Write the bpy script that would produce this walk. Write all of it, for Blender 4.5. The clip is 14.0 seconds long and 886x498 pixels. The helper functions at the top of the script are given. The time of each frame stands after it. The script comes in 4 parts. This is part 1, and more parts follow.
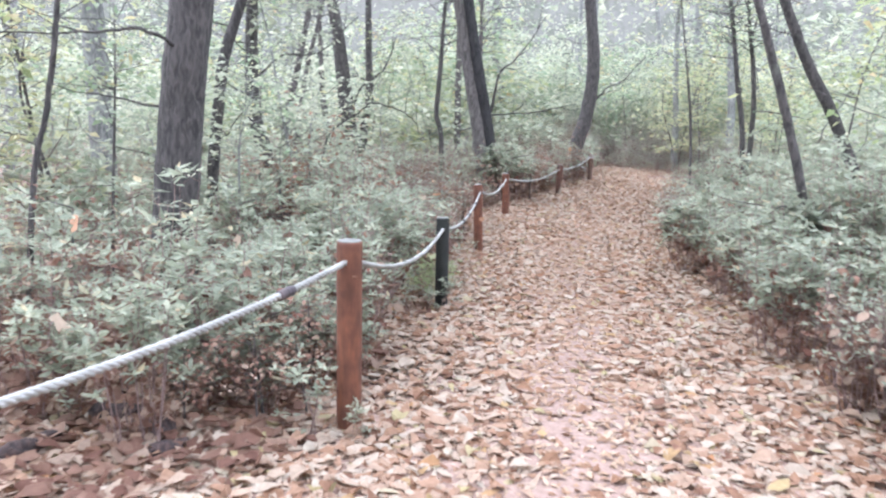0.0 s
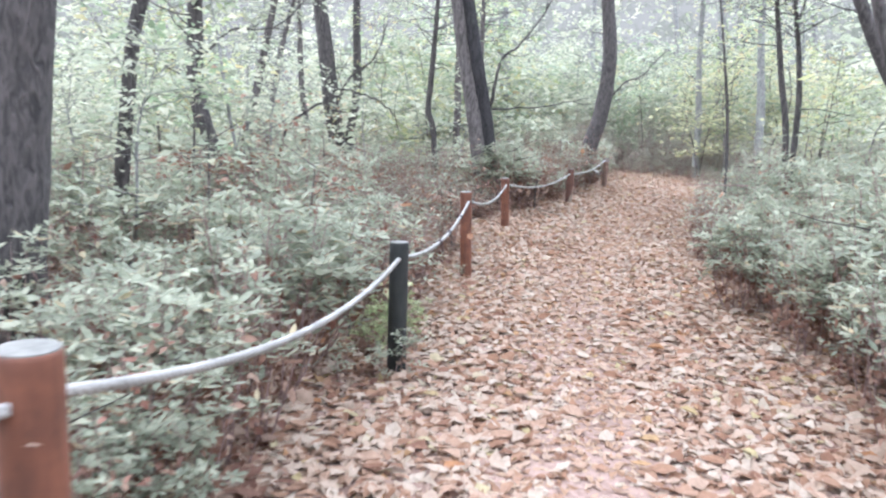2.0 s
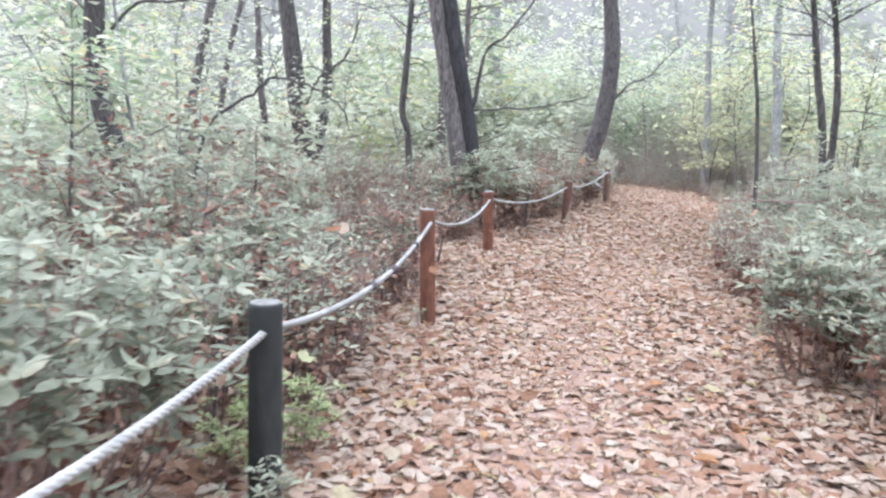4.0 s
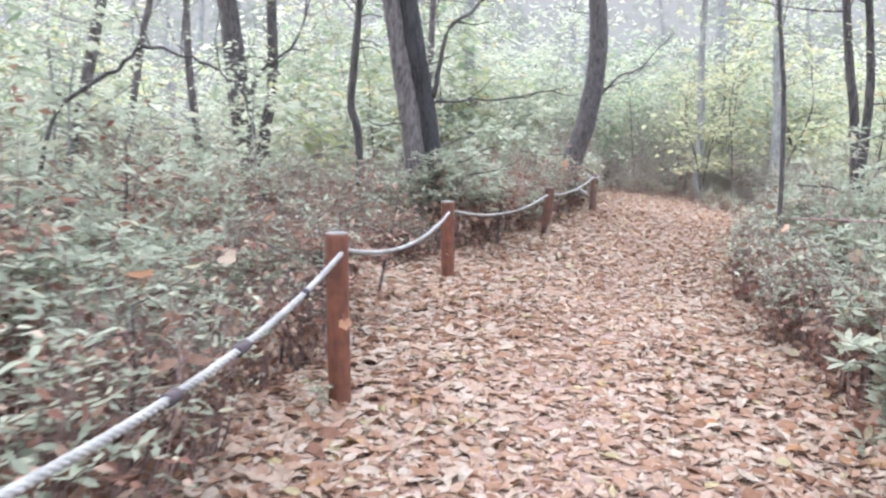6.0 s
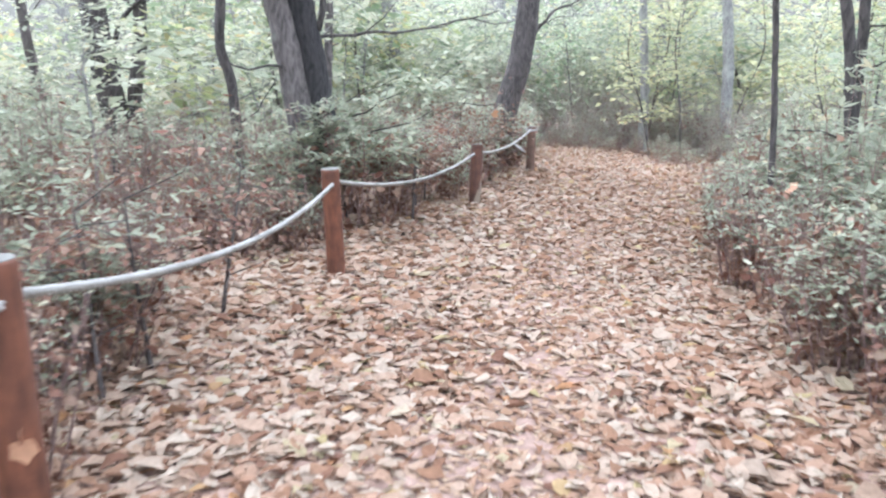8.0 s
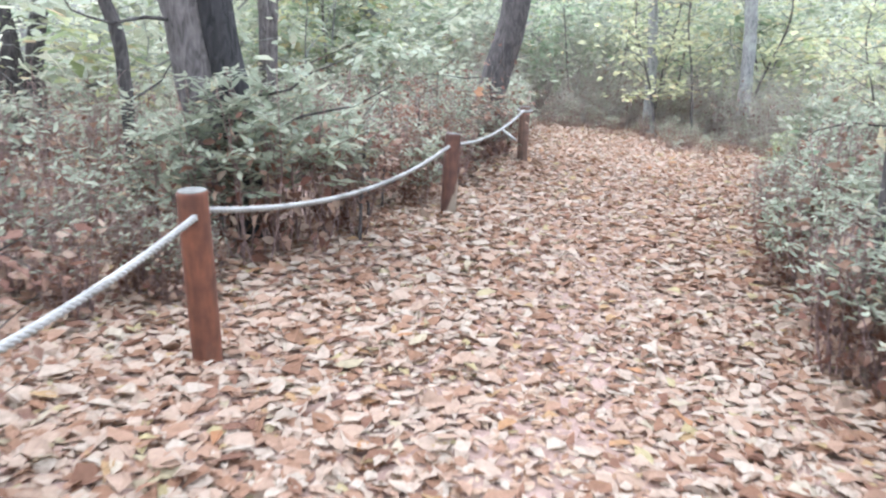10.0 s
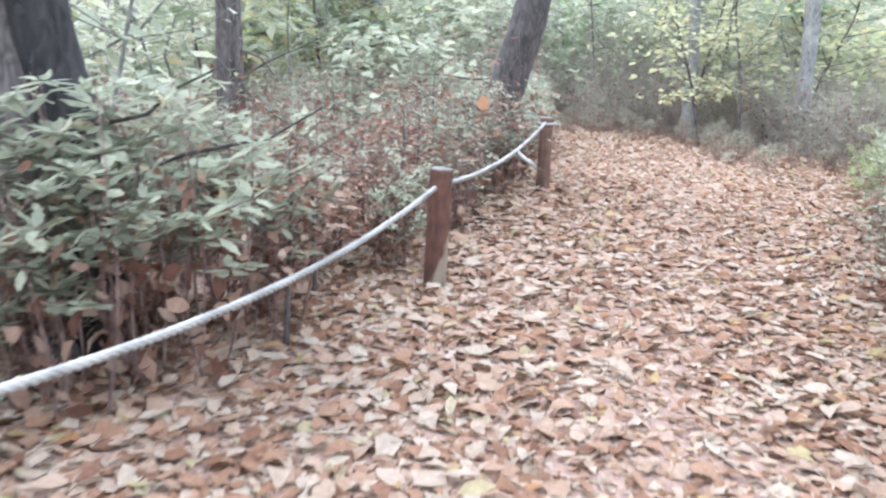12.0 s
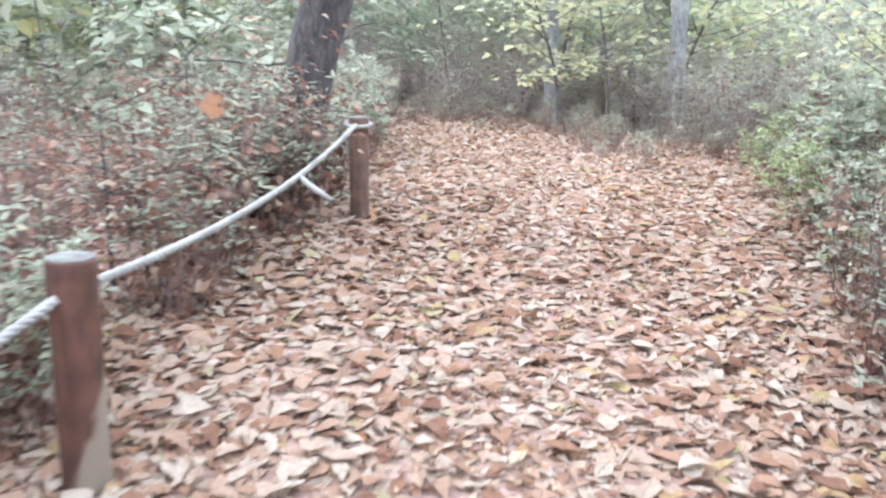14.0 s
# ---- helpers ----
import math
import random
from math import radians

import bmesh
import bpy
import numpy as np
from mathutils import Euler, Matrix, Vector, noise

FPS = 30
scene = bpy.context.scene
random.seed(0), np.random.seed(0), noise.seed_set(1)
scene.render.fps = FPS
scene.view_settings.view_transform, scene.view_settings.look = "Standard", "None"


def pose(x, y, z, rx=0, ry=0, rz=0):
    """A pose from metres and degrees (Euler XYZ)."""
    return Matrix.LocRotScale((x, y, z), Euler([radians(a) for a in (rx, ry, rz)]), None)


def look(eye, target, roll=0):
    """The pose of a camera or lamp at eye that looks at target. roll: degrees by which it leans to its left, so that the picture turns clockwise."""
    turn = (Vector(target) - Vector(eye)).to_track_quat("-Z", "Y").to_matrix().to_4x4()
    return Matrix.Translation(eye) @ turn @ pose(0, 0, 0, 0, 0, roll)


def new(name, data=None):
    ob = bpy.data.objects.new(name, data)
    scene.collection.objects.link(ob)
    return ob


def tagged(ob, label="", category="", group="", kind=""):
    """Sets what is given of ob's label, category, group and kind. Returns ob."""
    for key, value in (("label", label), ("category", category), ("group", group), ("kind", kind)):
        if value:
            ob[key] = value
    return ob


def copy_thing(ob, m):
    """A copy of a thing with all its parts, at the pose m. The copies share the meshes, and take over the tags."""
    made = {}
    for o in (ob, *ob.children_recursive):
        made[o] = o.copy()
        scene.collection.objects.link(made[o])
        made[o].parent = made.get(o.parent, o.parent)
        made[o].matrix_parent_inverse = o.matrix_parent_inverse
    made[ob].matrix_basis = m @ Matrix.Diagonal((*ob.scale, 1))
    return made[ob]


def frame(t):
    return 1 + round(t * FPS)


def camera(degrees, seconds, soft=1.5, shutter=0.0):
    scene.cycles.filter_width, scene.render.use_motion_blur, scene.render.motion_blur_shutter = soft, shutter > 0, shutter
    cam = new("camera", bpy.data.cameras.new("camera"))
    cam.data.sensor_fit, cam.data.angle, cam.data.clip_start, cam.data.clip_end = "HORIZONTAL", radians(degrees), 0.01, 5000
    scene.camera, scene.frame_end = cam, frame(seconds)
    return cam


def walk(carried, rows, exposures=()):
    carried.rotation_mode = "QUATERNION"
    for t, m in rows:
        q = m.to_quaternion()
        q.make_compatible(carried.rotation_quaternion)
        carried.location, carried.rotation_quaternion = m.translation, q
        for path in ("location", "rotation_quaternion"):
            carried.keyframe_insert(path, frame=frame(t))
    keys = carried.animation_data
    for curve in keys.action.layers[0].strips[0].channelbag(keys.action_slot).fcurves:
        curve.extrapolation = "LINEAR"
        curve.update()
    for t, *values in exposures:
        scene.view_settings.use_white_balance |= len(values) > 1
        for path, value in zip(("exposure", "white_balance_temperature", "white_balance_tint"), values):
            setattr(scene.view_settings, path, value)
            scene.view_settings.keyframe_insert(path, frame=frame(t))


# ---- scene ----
cam = camera(57.3, 14.0, 2.3, 0.5)
METRES, EYE, TILT, LEAN, TURN = 17.4, 1.5, 0.0, 0.0, 0.0
ROWS = [
    (0.0, 0.0, 0.0, 0.0, 0.34, -9.83, -1.95),
    (0.5, 0.0049, 0.0347, -0.0028, 1.24, -9.91, -2.35),
    (1.0, 0.0117, 0.0726, -0.0064, 1.25, -9.86, -2.36),
    (1.5, 0.0153, 0.1115, -0.0077, 1.12, -9.73, -2.45),
    (2.0, 0.0203, 0.1511, -0.0111, 1.07, -9.59, -2.53),
    (2.5, 0.0258, 0.1892, -0.0123, 0.88, -9.32, -2.57),
    (3.0, 0.029, 0.2238, -0.0144, 0.84, -9.24, -2.61),
    (5.5, 0.0561, 0.3943, -0.0302, 0.91, -7.61, -2.88),
    (6.0, 0.0587, 0.4276, -0.029, -0.45, -8.15, -2.72),
    (6.5, 0.0637, 0.4569, -0.0286, -2.38, -9.58, -1.83),
    (7.0, 0.0683, 0.4879, -0.0309, -4.63, -10.76, -1.01),
    (7.5, 0.0759, 0.5257, -0.0377, -4.78, -10.89, -0.96),
    (8.0, 0.0845, 0.5641, -0.0372, -5.02, -10.85, -0.96),
    (10.5, 0.1148, 0.7386, -0.0346, -5.72, -13.39, -2.39),
    (11.0, 0.1205, 0.7721, -0.034, -5.16, -13.45, -2.38),
    (11.5, 0.1248, 0.8058, -0.034, -4.23, -13.48, -2.42),
    (12.0, 0.1346, 0.8392, -0.0322, -4.39, -13.58, -2.25),
    (12.5, 0.143, 0.8731, -0.0316, -5.3, -13.81, -1.9),
    (13.0, 0.1561, 0.9069, -0.0326, -8.41, -14.28, -1.34),
    (13.5, 0.1692, 0.9418, -0.0343, -11.65, -14.09, -0.97),
    (14.0, 0.1846, 0.9767, -0.0361, -13.87, -14.41, -0.58),
]
walk(cam, [(t, pose(0, 0, EYE, TILT, LEAN, TURN) @ pose(METRES * x, METRES * y, METRES * z, 90 + pitch, roll, yaw)) for t, x, y, z, yaw, pitch, roll in ROWS], [(0.0, 2.04, 5660, 17), (3.0, 2.16, 5650, 18), (5.5, 2.15, 5750, 19), (8.0, 2.16, 5670, 16), (14.0, 2.33, 5620, 16.5)])
# ---- light ----
world = bpy.data.worlds.new("overcast_sky")
scene.world = world
world.use_nodes = True
wn, wl = world.node_tree.nodes, world.node_tree.links
sky = wn.new("ShaderNodeTexSky")
sky.sky_type, sky.sun_disc = "NISHITA", False
sky.sun_elevation, sky.sun_rotation = radians(52), radians(-60)
sky.air_density, sky.dust_density = 1.0, 4.0
cloud = wn.new("ShaderNodeMix")
cloud.data_type = "RGBA"
cloud.inputs[0].default_value = 0.75          # an even cloud layer over the blue
cloud.inputs[7].default_value = (10.5, 10.9, 11.0, 1)
wl.new(sky.outputs[0], cloud.inputs[6])
wl.new(cloud.outputs[2], wn["Background"].inputs[0])
wn["Background"].inputs[1].default_value = 0.15
sun = new("sun", bpy.data.lights.new("sun", "SUN"))
sun.data.energy, sun.data.angle, sun.data.color = 0.5, radians(40), (1.0, 0.96, 0.9)
sun.matrix_world = look((-20, 12, 30), (0, 0, 0))

# ---- materials ----


def material(name):
    m = bpy.data.materials.new(name)
    m.use_nodes = True
    return m, m.node_tree.nodes, m.node_tree.links, m.node_tree.nodes["Principled BSDF"]


def ramp(nodes, stops):
    r = nodes.new("ShaderNodeValToRGB")
    while len(r.color_ramp.elements) < len(stops):
        r.color_ramp.elements.new(0.5)
    for e, (p, c) in zip(r.color_ramp.elements, stops):
        e.position, e.color = p, (*c, 1)
    return r


def noise_node(nodes, links, coord, scale, detail=4, stretch=None):
    n = nodes.new("ShaderNodeTexNoise")
    n.inputs["Scale"].default_value, n.inputs["Detail"].default_value = scale, detail
    if stretch:
        mp = nodes.new("ShaderNodeMapping")
        mp.inputs["Scale"].default_value = stretch
        links.new(coord, mp.inputs[0])
        coord = mp.outputs[0]
    links.new(coord, n.inputs["Vector"])
    return n


def mixed(nodes, links, fac, a, b, blend="MIX"):
    """A colour mix; fac, a and b are sockets or values."""
    m = nodes.new("ShaderNodeMix")
    m.data_type, m.blend_type = "RGBA", blend
    for i, v in ((0, fac), (6, a), (7, b)):
        if hasattr(v, "links"):
            links.new(v, m.inputs[i])
        else:
            m.inputs[i].default_value = v if i == 0 else (*v, 1)
    return m.outputs[2]


def leaf_material(name, stops, rough=0.5, through_light=0.3, spread=0.25, gloss=0.5):
    """Leaves: each takes its own tone, with veins and blotches, and lets light through."""
    m, n, l, p = material(name)
    geo, info, tc = n.new("ShaderNodeNewGeometry"), n.new("ShaderNodeObjectInfo"), n.new("ShaderNodeTexCoord")
    r = ramp(n, stops)
    l.new(geo.outputs["Random Per Island"], r.inputs[0])
    blot = noise_node(n, l, tc.outputs["Object"], 45, 3)
    tone = n.new("ShaderNodeMapRange")
    tone.inputs[3].default_value, tone.inputs[4].default_value = 0.65, 1.3
    l.new(blot.outputs[0], tone.inputs[0])
    hs = n.new("ShaderNodeHueSaturation")
    vary = n.new("ShaderNodeMapRange")
    vary.inputs[3].default_value, vary.inputs[4].default_value = 1 - spread, 1 + spread
    l.new(info.outputs["Random"], vary.inputs[0])
    mul = n.new("ShaderNodeMath")
    mul.operation = "MULTIPLY"
    l.new(vary.outputs[0], mul.inputs[0]), l.new(tone.outputs[0], mul.inputs[1])
    l.new(mul.outputs[0], hs.inputs["Value"]), l.new(r.outputs[0], hs.inputs["Color"])
    l.new(hs.outputs[0], p.inputs["Base Color"])
    p.inputs["Roughness"].default_value, p.inputs["Specular IOR Level"].default_value = rough, gloss
    tr, mx = n.new("ShaderNodeBsdfTranslucent"), n.new("ShaderNodeMixShader")
    l.new(hs.outputs[0], tr.inputs[0])
    mx.inputs[0].default_value = through_light
    l.new(p.outputs[0], mx.inputs[1]), l.new(tr.outputs[0], mx.inputs[2])
    l.new(mx.outputs[0], n["Material Output"].inputs[0])
    return m


def bark_material(name, dark, light, moss=(0.16, 0.19, 0.11), moss_at=0.62, grain=(7, 7, 2.0)):
    m, n, l, p = material(name)
    tc = n.new("ShaderNodeTexCoord")
    ridges = noise_node(n, l, tc.outputs["Object"], 3.2, 7, grain)
    ridges.inputs["Distortion"].default_value = 0.9
    fine = noise_node(n, l, tc.outputs["Object"], 30, 5, (1, 1, 0.45))
    patch = noise_node(n, l, tc.outputs["Object"], 1.7, 4)
    r = ramp(n, [(0.36, dark), (0.62, light)])
    l.new(ridges.outputs[0], r.inputs[0])
    rm = ramp(n, [(moss_at, (0, 0, 0)), (moss_at + 0.12, (1, 1, 1))])
    l.new(patch.outputs[0], rm.inputs[0])
    c = mixed(n, l, rm.outputs[0], r.outputs[0], moss)
    c = mixed(n, l, 0.35, c, fine.outputs[0], "OVERLAY")
    l.new(c, p.inputs["Base Color"])
    p.inputs["Roughness"].default_value = 0.9
    b = n.new("ShaderNodeBump")
    b.inputs["Strength"].default_value, b.inputs["Distance"].default_value = 1.0, 0.045
    l.new(ridges.outputs[0], b.inputs["Height"])
    l.new(b.outputs[0], p.inputs["Normal"])
    return m


def post_material(name, dark, light, worn=None, worn_at=0.6, low=False):
    """Stained round timber: long grain, checks and, where worn, bare patches."""
    m, n, l, p = material(name)
    tc = n.new("ShaderNodeTexCoord")
    grain = noise_node(n, l, tc.outputs["Object"], 9, 7, (4, 4, 0.7))
    blot = noise_node(n, l, tc.outputs["Object"], 11, 6)
    r = ramp(n, [(0.25, dark), (0.75, light)])
    l.new(grain.outputs[0], r.inputs[0])
    c = mixed(n, l, 0.85, r.outputs[0], blot.outputs[0], "OVERLAY")
    if worn:
        w = noise_node(n, l, tc.outputs["Object"], 9, 5, (1, 1, 0.45))
        fac = w.outputs[0]
        if low:      # the stain has peeled from the lower side that faces the path
            sep = n.new("ShaderNodeSeparateXYZ")
            l.new(tc.outputs["Object"], sep.inputs[0])
            a = n.new("ShaderNodeMath")
            a.operation = "MULTIPLY_ADD"
            a.inputs[1].default_value, a.inputs[2].default_value = 4.5, 0.35
            l.new(sep.outputs[0], a.inputs[0])
            z = n.new("ShaderNodeMath")
            z.operation = "MULTIPLY_ADD"
            z.inputs[1].default_value = -1.25
            l.new(sep.outputs[2], z.inputs[0]), l.new(a.outputs[0], z.inputs[2])
            s = n.new("ShaderNodeMath")
            l.new(z.outputs[0], s.inputs[0]), l.new(w.outputs[0], s.inputs[1])
            fac = s.outputs[0]
        k = ramp(n, [(worn_at, (0, 0, 0)), (worn_at + 0.13, (1, 1, 1))])
        l.new(fac, k.inputs[0])
        c = mixed(n, l, k.outputs[0], c, worn)
    l.new(c, p.inputs["Base Color"])
    p.inputs["Roughness"].default_value = 0.75
    b = n.new("ShaderNodeBump")
    b.inputs["Strength"].default_value, b.inputs["Distance"].default_value = 0.4, 0.004
    l.new(grain.outputs[0], b.inputs["Height"])
    l.new(b.outputs[0], p.inputs["Normal"])
    return m


LITTER = leaf_material("fallen_leaf", [(0.0, (0.165, 0.091, 0.064)), (0.12, (0.227, 0.131, 0.083)), (0.28, (0.295, 0.188, 0.130)), (0.5, (0.346, 0.254, 0.190)),
                                       (0.75, (0.370, 0.297, 0.234)), (0.93, (0.388, 0.332, 0.268)), (0.97, (0.320, 0.272, 0.147)), (1.0, (0.320, 0.166, 0.087))], 0.85, 0.3, 0.0, 0.06)
TRODDEN = leaf_material("trodden_leaf", [(0.0, (0.173, 0.099, 0.063)), (0.3, (0.245, 0.158, 0.104)), (0.7, (0.302, 0.213, 0.147)), (1.0, (0.355, 0.277, 0.202))], 0.9, 0.15, 0.0, 0.05)
DRY = leaf_material("dry_leaf", [(0.0, (0.15, 0.072, 0.052)), (0.45, (0.235, 0.135, 0.098)), (0.75, (0.31, 0.205, 0.15)), (1.0, (0.40, 0.31, 0.24))], 0.75, 0.4, 0.2, 0.2)
SHRUB = leaf_material("shrub_leaf", [(0.0, (0.209, 0.228, 0.167)), (0.35, (0.267, 0.291, 0.216)), (0.7, (0.325, 0.349, 0.257)), (0.94, (0.383, 0.398, 0.297)), (1.0, (0.446, 0.369, 0.234))], 0.6, 0.5, 0.12, 0.3)
GREEN = leaf_material("tree_leaf", [(0.0, (0.20, 0.28, 0.16)), (0.5, (0.32, 0.39, 0.25)), (0.85, (0.43, 0.47, 0.32)), (1.0, (0.52, 0.46, 0.24))], 0.5, 0.5, 0.2)
YELLOW = leaf_material("yellowing_leaf", [(0.0, (0.23, 0.285, 0.14)), (0.5, (0.335, 0.375, 0.185)), (0.85, (0.42, 0.415, 0.215)), (1.0, (0.45, 0.33, 0.18))], 0.5, 0.5, 0.15)
GOLD = leaf_material("golden_green_leaf", [(0.0, (0.33, 0.35, 0.215)), (0.5, (0.41, 0.425, 0.25)), (0.85, (0.47, 0.465, 0.28)), (1.0, (0.5, 0.40, 0.24))], 0.55, 0.55, 0.1, 0.3)
# leaves for the distance, made paler to imitate haze
FAR = leaf_material("hazed_far_leaf", [(0.0, (0.270, 0.307, 0.219)), (0.5, (0.375, 0.406, 0.298)), (1.0, (0.480, 0.480, 0.353))], 0.6, 0.5, 0.15)
FRESH = leaf_material("fresh_green_leaf", [(0.0, (0.22, 0.27, 0.13)), (0.5, (0.32, 0.38, 0.19)), (1.0, (0.43, 0.46, 0.26))], 0.6, 0.5, 0.1, 0.3)
STEM = bark_material("shrub_stem", (0.17, 0.11, 0.096), (0.31, 0.215, 0.19), (0.3, 0.24, 0.2), 0.7, (20, 20, 4))
# lightened copy of the stem: distance haze mixed into the twig colour
TWIG = bark_material("haze_pale_twig", (0.23, 0.19, 0.172), (0.39, 0.335, 0.305), (0.4, 0.39, 0.34), 0.6, (20, 20, 4))
BARK = bark_material("dark_bark", (0.03, 0.027, 0.026), (0.085, 0.074, 0.07), (0.12, 0.13, 0.10), 0.66)
# true grey bark; thin far trunks wear it too, greyed as haze
BARK_PALE = bark_material("grey_bark", (0.048, 0.042, 0.04), (0.135, 0.118, 0.112), (0.2, 0.21, 0.18), 0.6)
BARK_WET = bark_material("wet_black_bark", (0.010, 0.0095, 0.010), (0.034, 0.031, 0.032), (0.08, 0.09, 0.075), 0.66)
# bark of far trees, lightened so the colour carries the haze
BARK_FAR = bark_material("haze_pale_bark", (0.115, 0.115, 0.11), (0.235, 0.235, 0.22), (0.27, 0.29, 0.25), 0.55)
POST_RED = post_material("red_brown_stain", (0.072, 0.025, 0.012), (0.145, 0.051, 0.025), (0.07, 0.036, 0.024), 0.6)
POST_BLACK = post_material("blackened_timber", (0.006, 0.007, 0.006), (0.017, 0.018, 0.015), (0.12, 0.14, 0.12), 0.68)
POST_WORN = post_material("peeling_stain", (0.05, 0.022, 0.015), (0.105, 0.044, 0.027), (0.2, 0.16, 0.12), 0.66, True)
POST_DULL = post_material("dull_brown_stain", (0.06, 0.035, 0.026), (0.14, 0.08, 0.055), (0.2, 0.16, 0.12), 0.62)
END = post_material("weathered_end_grain", (0.07, 0.072, 0.062), (0.15, 0.15, 0.135), (0.05, 0.052, 0.042), 0.55)


def rope_mat(name, c1, c2):
    m, n, l, p = material(name)
    tc = n.new("ShaderNodeTexCoord")
    f = noise_node(n, l, tc.outputs["Object"], 180, 3)
    g = noise_node(n, l, tc.outputs["Object"], 5, 4)
    r = ramp(n, [(0.3, c1), (0.65, c2)])
    l.new(g.outputs[0], r.inputs[0])
    l.new(mixed(n, l, 0.4, r.outputs[0], f.outputs[0], "SOFT_LIGHT"), p.inputs["Base Color"])
    p.inputs["Roughness"].default_value = 0.85
    b = n.new("ShaderNodeBump")
    b.inputs["Strength"].default_value, b.inputs["Distance"].default_value = 0.5, 0.002
    l.new(f.outputs[0], b.inputs["Height"]), l.new(b.outputs[0], p.inputs["Normal"])
    return m


ROPE = rope_mat("white_rope", (0.19, 0.185, 0.172), (0.31, 0.305, 0.285))
TAPE = rope_mat("dark_binding", (0.03, 0.025, 0.03), (0.08, 0.06, 0.06))

# soil: brown humus with trodden reddish earth and crumbs of leaf
SOIL, sn, sl, sp = material("leaf_mould_soil")
stc = sn.new("ShaderNodeTexCoord")
s_big = noise_node(sn, sl, stc.outputs["Object"], 0.9, 5)
s_fine = noise_node(sn, sl, stc.outputs["Object"], 30, 6)
s_vor = sn.new("ShaderNodeTexVoronoi")
s_vor.inputs["Scale"].default_value = 26
sl.new(stc.outputs["Object"], s_vor.inputs["Vector"])
s_r = ramp(sn, [(0.35, (0.135, 0.085, 0.066)), (0.65, (0.24, 0.162, 0.13))])
sl.new(s_big.outputs[0], s_r.inputs[0])
s_v = ramp(sn, [(0.0, (0.11, 0.066, 0.05)), (0.5, (0.27, 0.178, 0.138)), (1.0, (0.40, 0.29, 0.23))])
s_sep = sn.new("ShaderNodeSeparateColor")
sl.new(s_vor.outputs["Color"], s_sep.inputs[0]), sl.new(s_sep.outputs[0], s_v.inputs[0])
s_c = mixed(sn, sl, 0.45, s_r.outputs[0], s_v.outputs[0])
s_t = sn.new("ShaderNodeAttribute")          # the bare line that feet have worn
s_t.attribute_name = "trodden"
s_c = mixed(sn, sl, s_t.outputs["Fac"], s_c, mixed(sn, sl, s_fine.outputs[0], (0.165, 0.108, 0.086), (0.245, 0.17, 0.138)))
sl.new(mixed(sn, sl, 0.5, s_c, s_fine.outputs[0], "SOFT_LIGHT"), sp.inputs["Base Color"])
sp.inputs["Roughness"].default_value = 0.95
s_b = sn.new("ShaderNodeBump")
s_b.inputs["Strength"].default_value, s_b.inputs["Distance"].default_value = 0.6, 0.02
sl.new(s_fine.outputs[0], s_b.inputs["Height"]), sl.new(s_b.outputs[0], sp.inputs["Normal"])

# the misty distance: haze painted into the colour, and glowing by itself
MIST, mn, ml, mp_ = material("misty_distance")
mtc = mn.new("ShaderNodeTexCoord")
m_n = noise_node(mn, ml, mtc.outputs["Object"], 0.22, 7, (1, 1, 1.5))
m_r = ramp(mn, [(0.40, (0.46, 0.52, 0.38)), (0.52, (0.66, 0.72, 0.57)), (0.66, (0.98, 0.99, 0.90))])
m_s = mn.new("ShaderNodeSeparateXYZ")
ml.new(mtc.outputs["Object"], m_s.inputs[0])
m_h = mn.new("ShaderNodeMath")          # paler with height, blending into the white sky
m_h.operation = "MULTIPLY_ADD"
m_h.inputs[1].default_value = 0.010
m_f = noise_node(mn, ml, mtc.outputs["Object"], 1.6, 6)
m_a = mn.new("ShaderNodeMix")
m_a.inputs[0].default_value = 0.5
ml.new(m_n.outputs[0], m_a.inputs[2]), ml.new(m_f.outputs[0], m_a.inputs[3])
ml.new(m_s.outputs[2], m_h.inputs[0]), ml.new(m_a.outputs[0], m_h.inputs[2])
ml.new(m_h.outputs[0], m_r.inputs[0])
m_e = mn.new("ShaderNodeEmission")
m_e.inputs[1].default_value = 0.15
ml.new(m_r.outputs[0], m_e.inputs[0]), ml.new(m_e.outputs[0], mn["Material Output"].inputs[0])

# ---- building helpers ----
rng = np.random.default_rng(7)


def part(name, mesh, mat, parent=None, label=""):
    """One mesh object under a thing or a part; mesh is (verts, faces) or ready mesh data."""
    if isinstance(mesh, tuple):
        me = bpy.data.meshes.new(name)
        v, f = mesh
        me.from_pydata(v.tolist() if hasattr(v, "tolist") else v, [], f.tolist() if hasattr(f, "tolist") else f)
        me.materials.append(mat)
        me.polygons.foreach_set("use_smooth", np.full(len(me.polygons), mat is not LITTER))
        me.update()
    else:
        me = mesh
    ob = new(name, me)
    if parent:
        ob.parent = parent
    return tagged(ob, label) if label else ob


def join(pieces):
    """Several (verts, faces) as one."""
    vs, fs, at = [], [], 0
    for v, f in pieces:
        v, f = np.asarray(v, float).reshape(-1, 3), np.asarray(f, int)
        vs.append(v), fs.extend((f + at).tolist())
        at += len(v)
    return np.concatenate(vs), fs


def unit(a):
    return a / np.maximum(np.linalg.norm(a, axis=-1, keepdims=True), 1e-9)


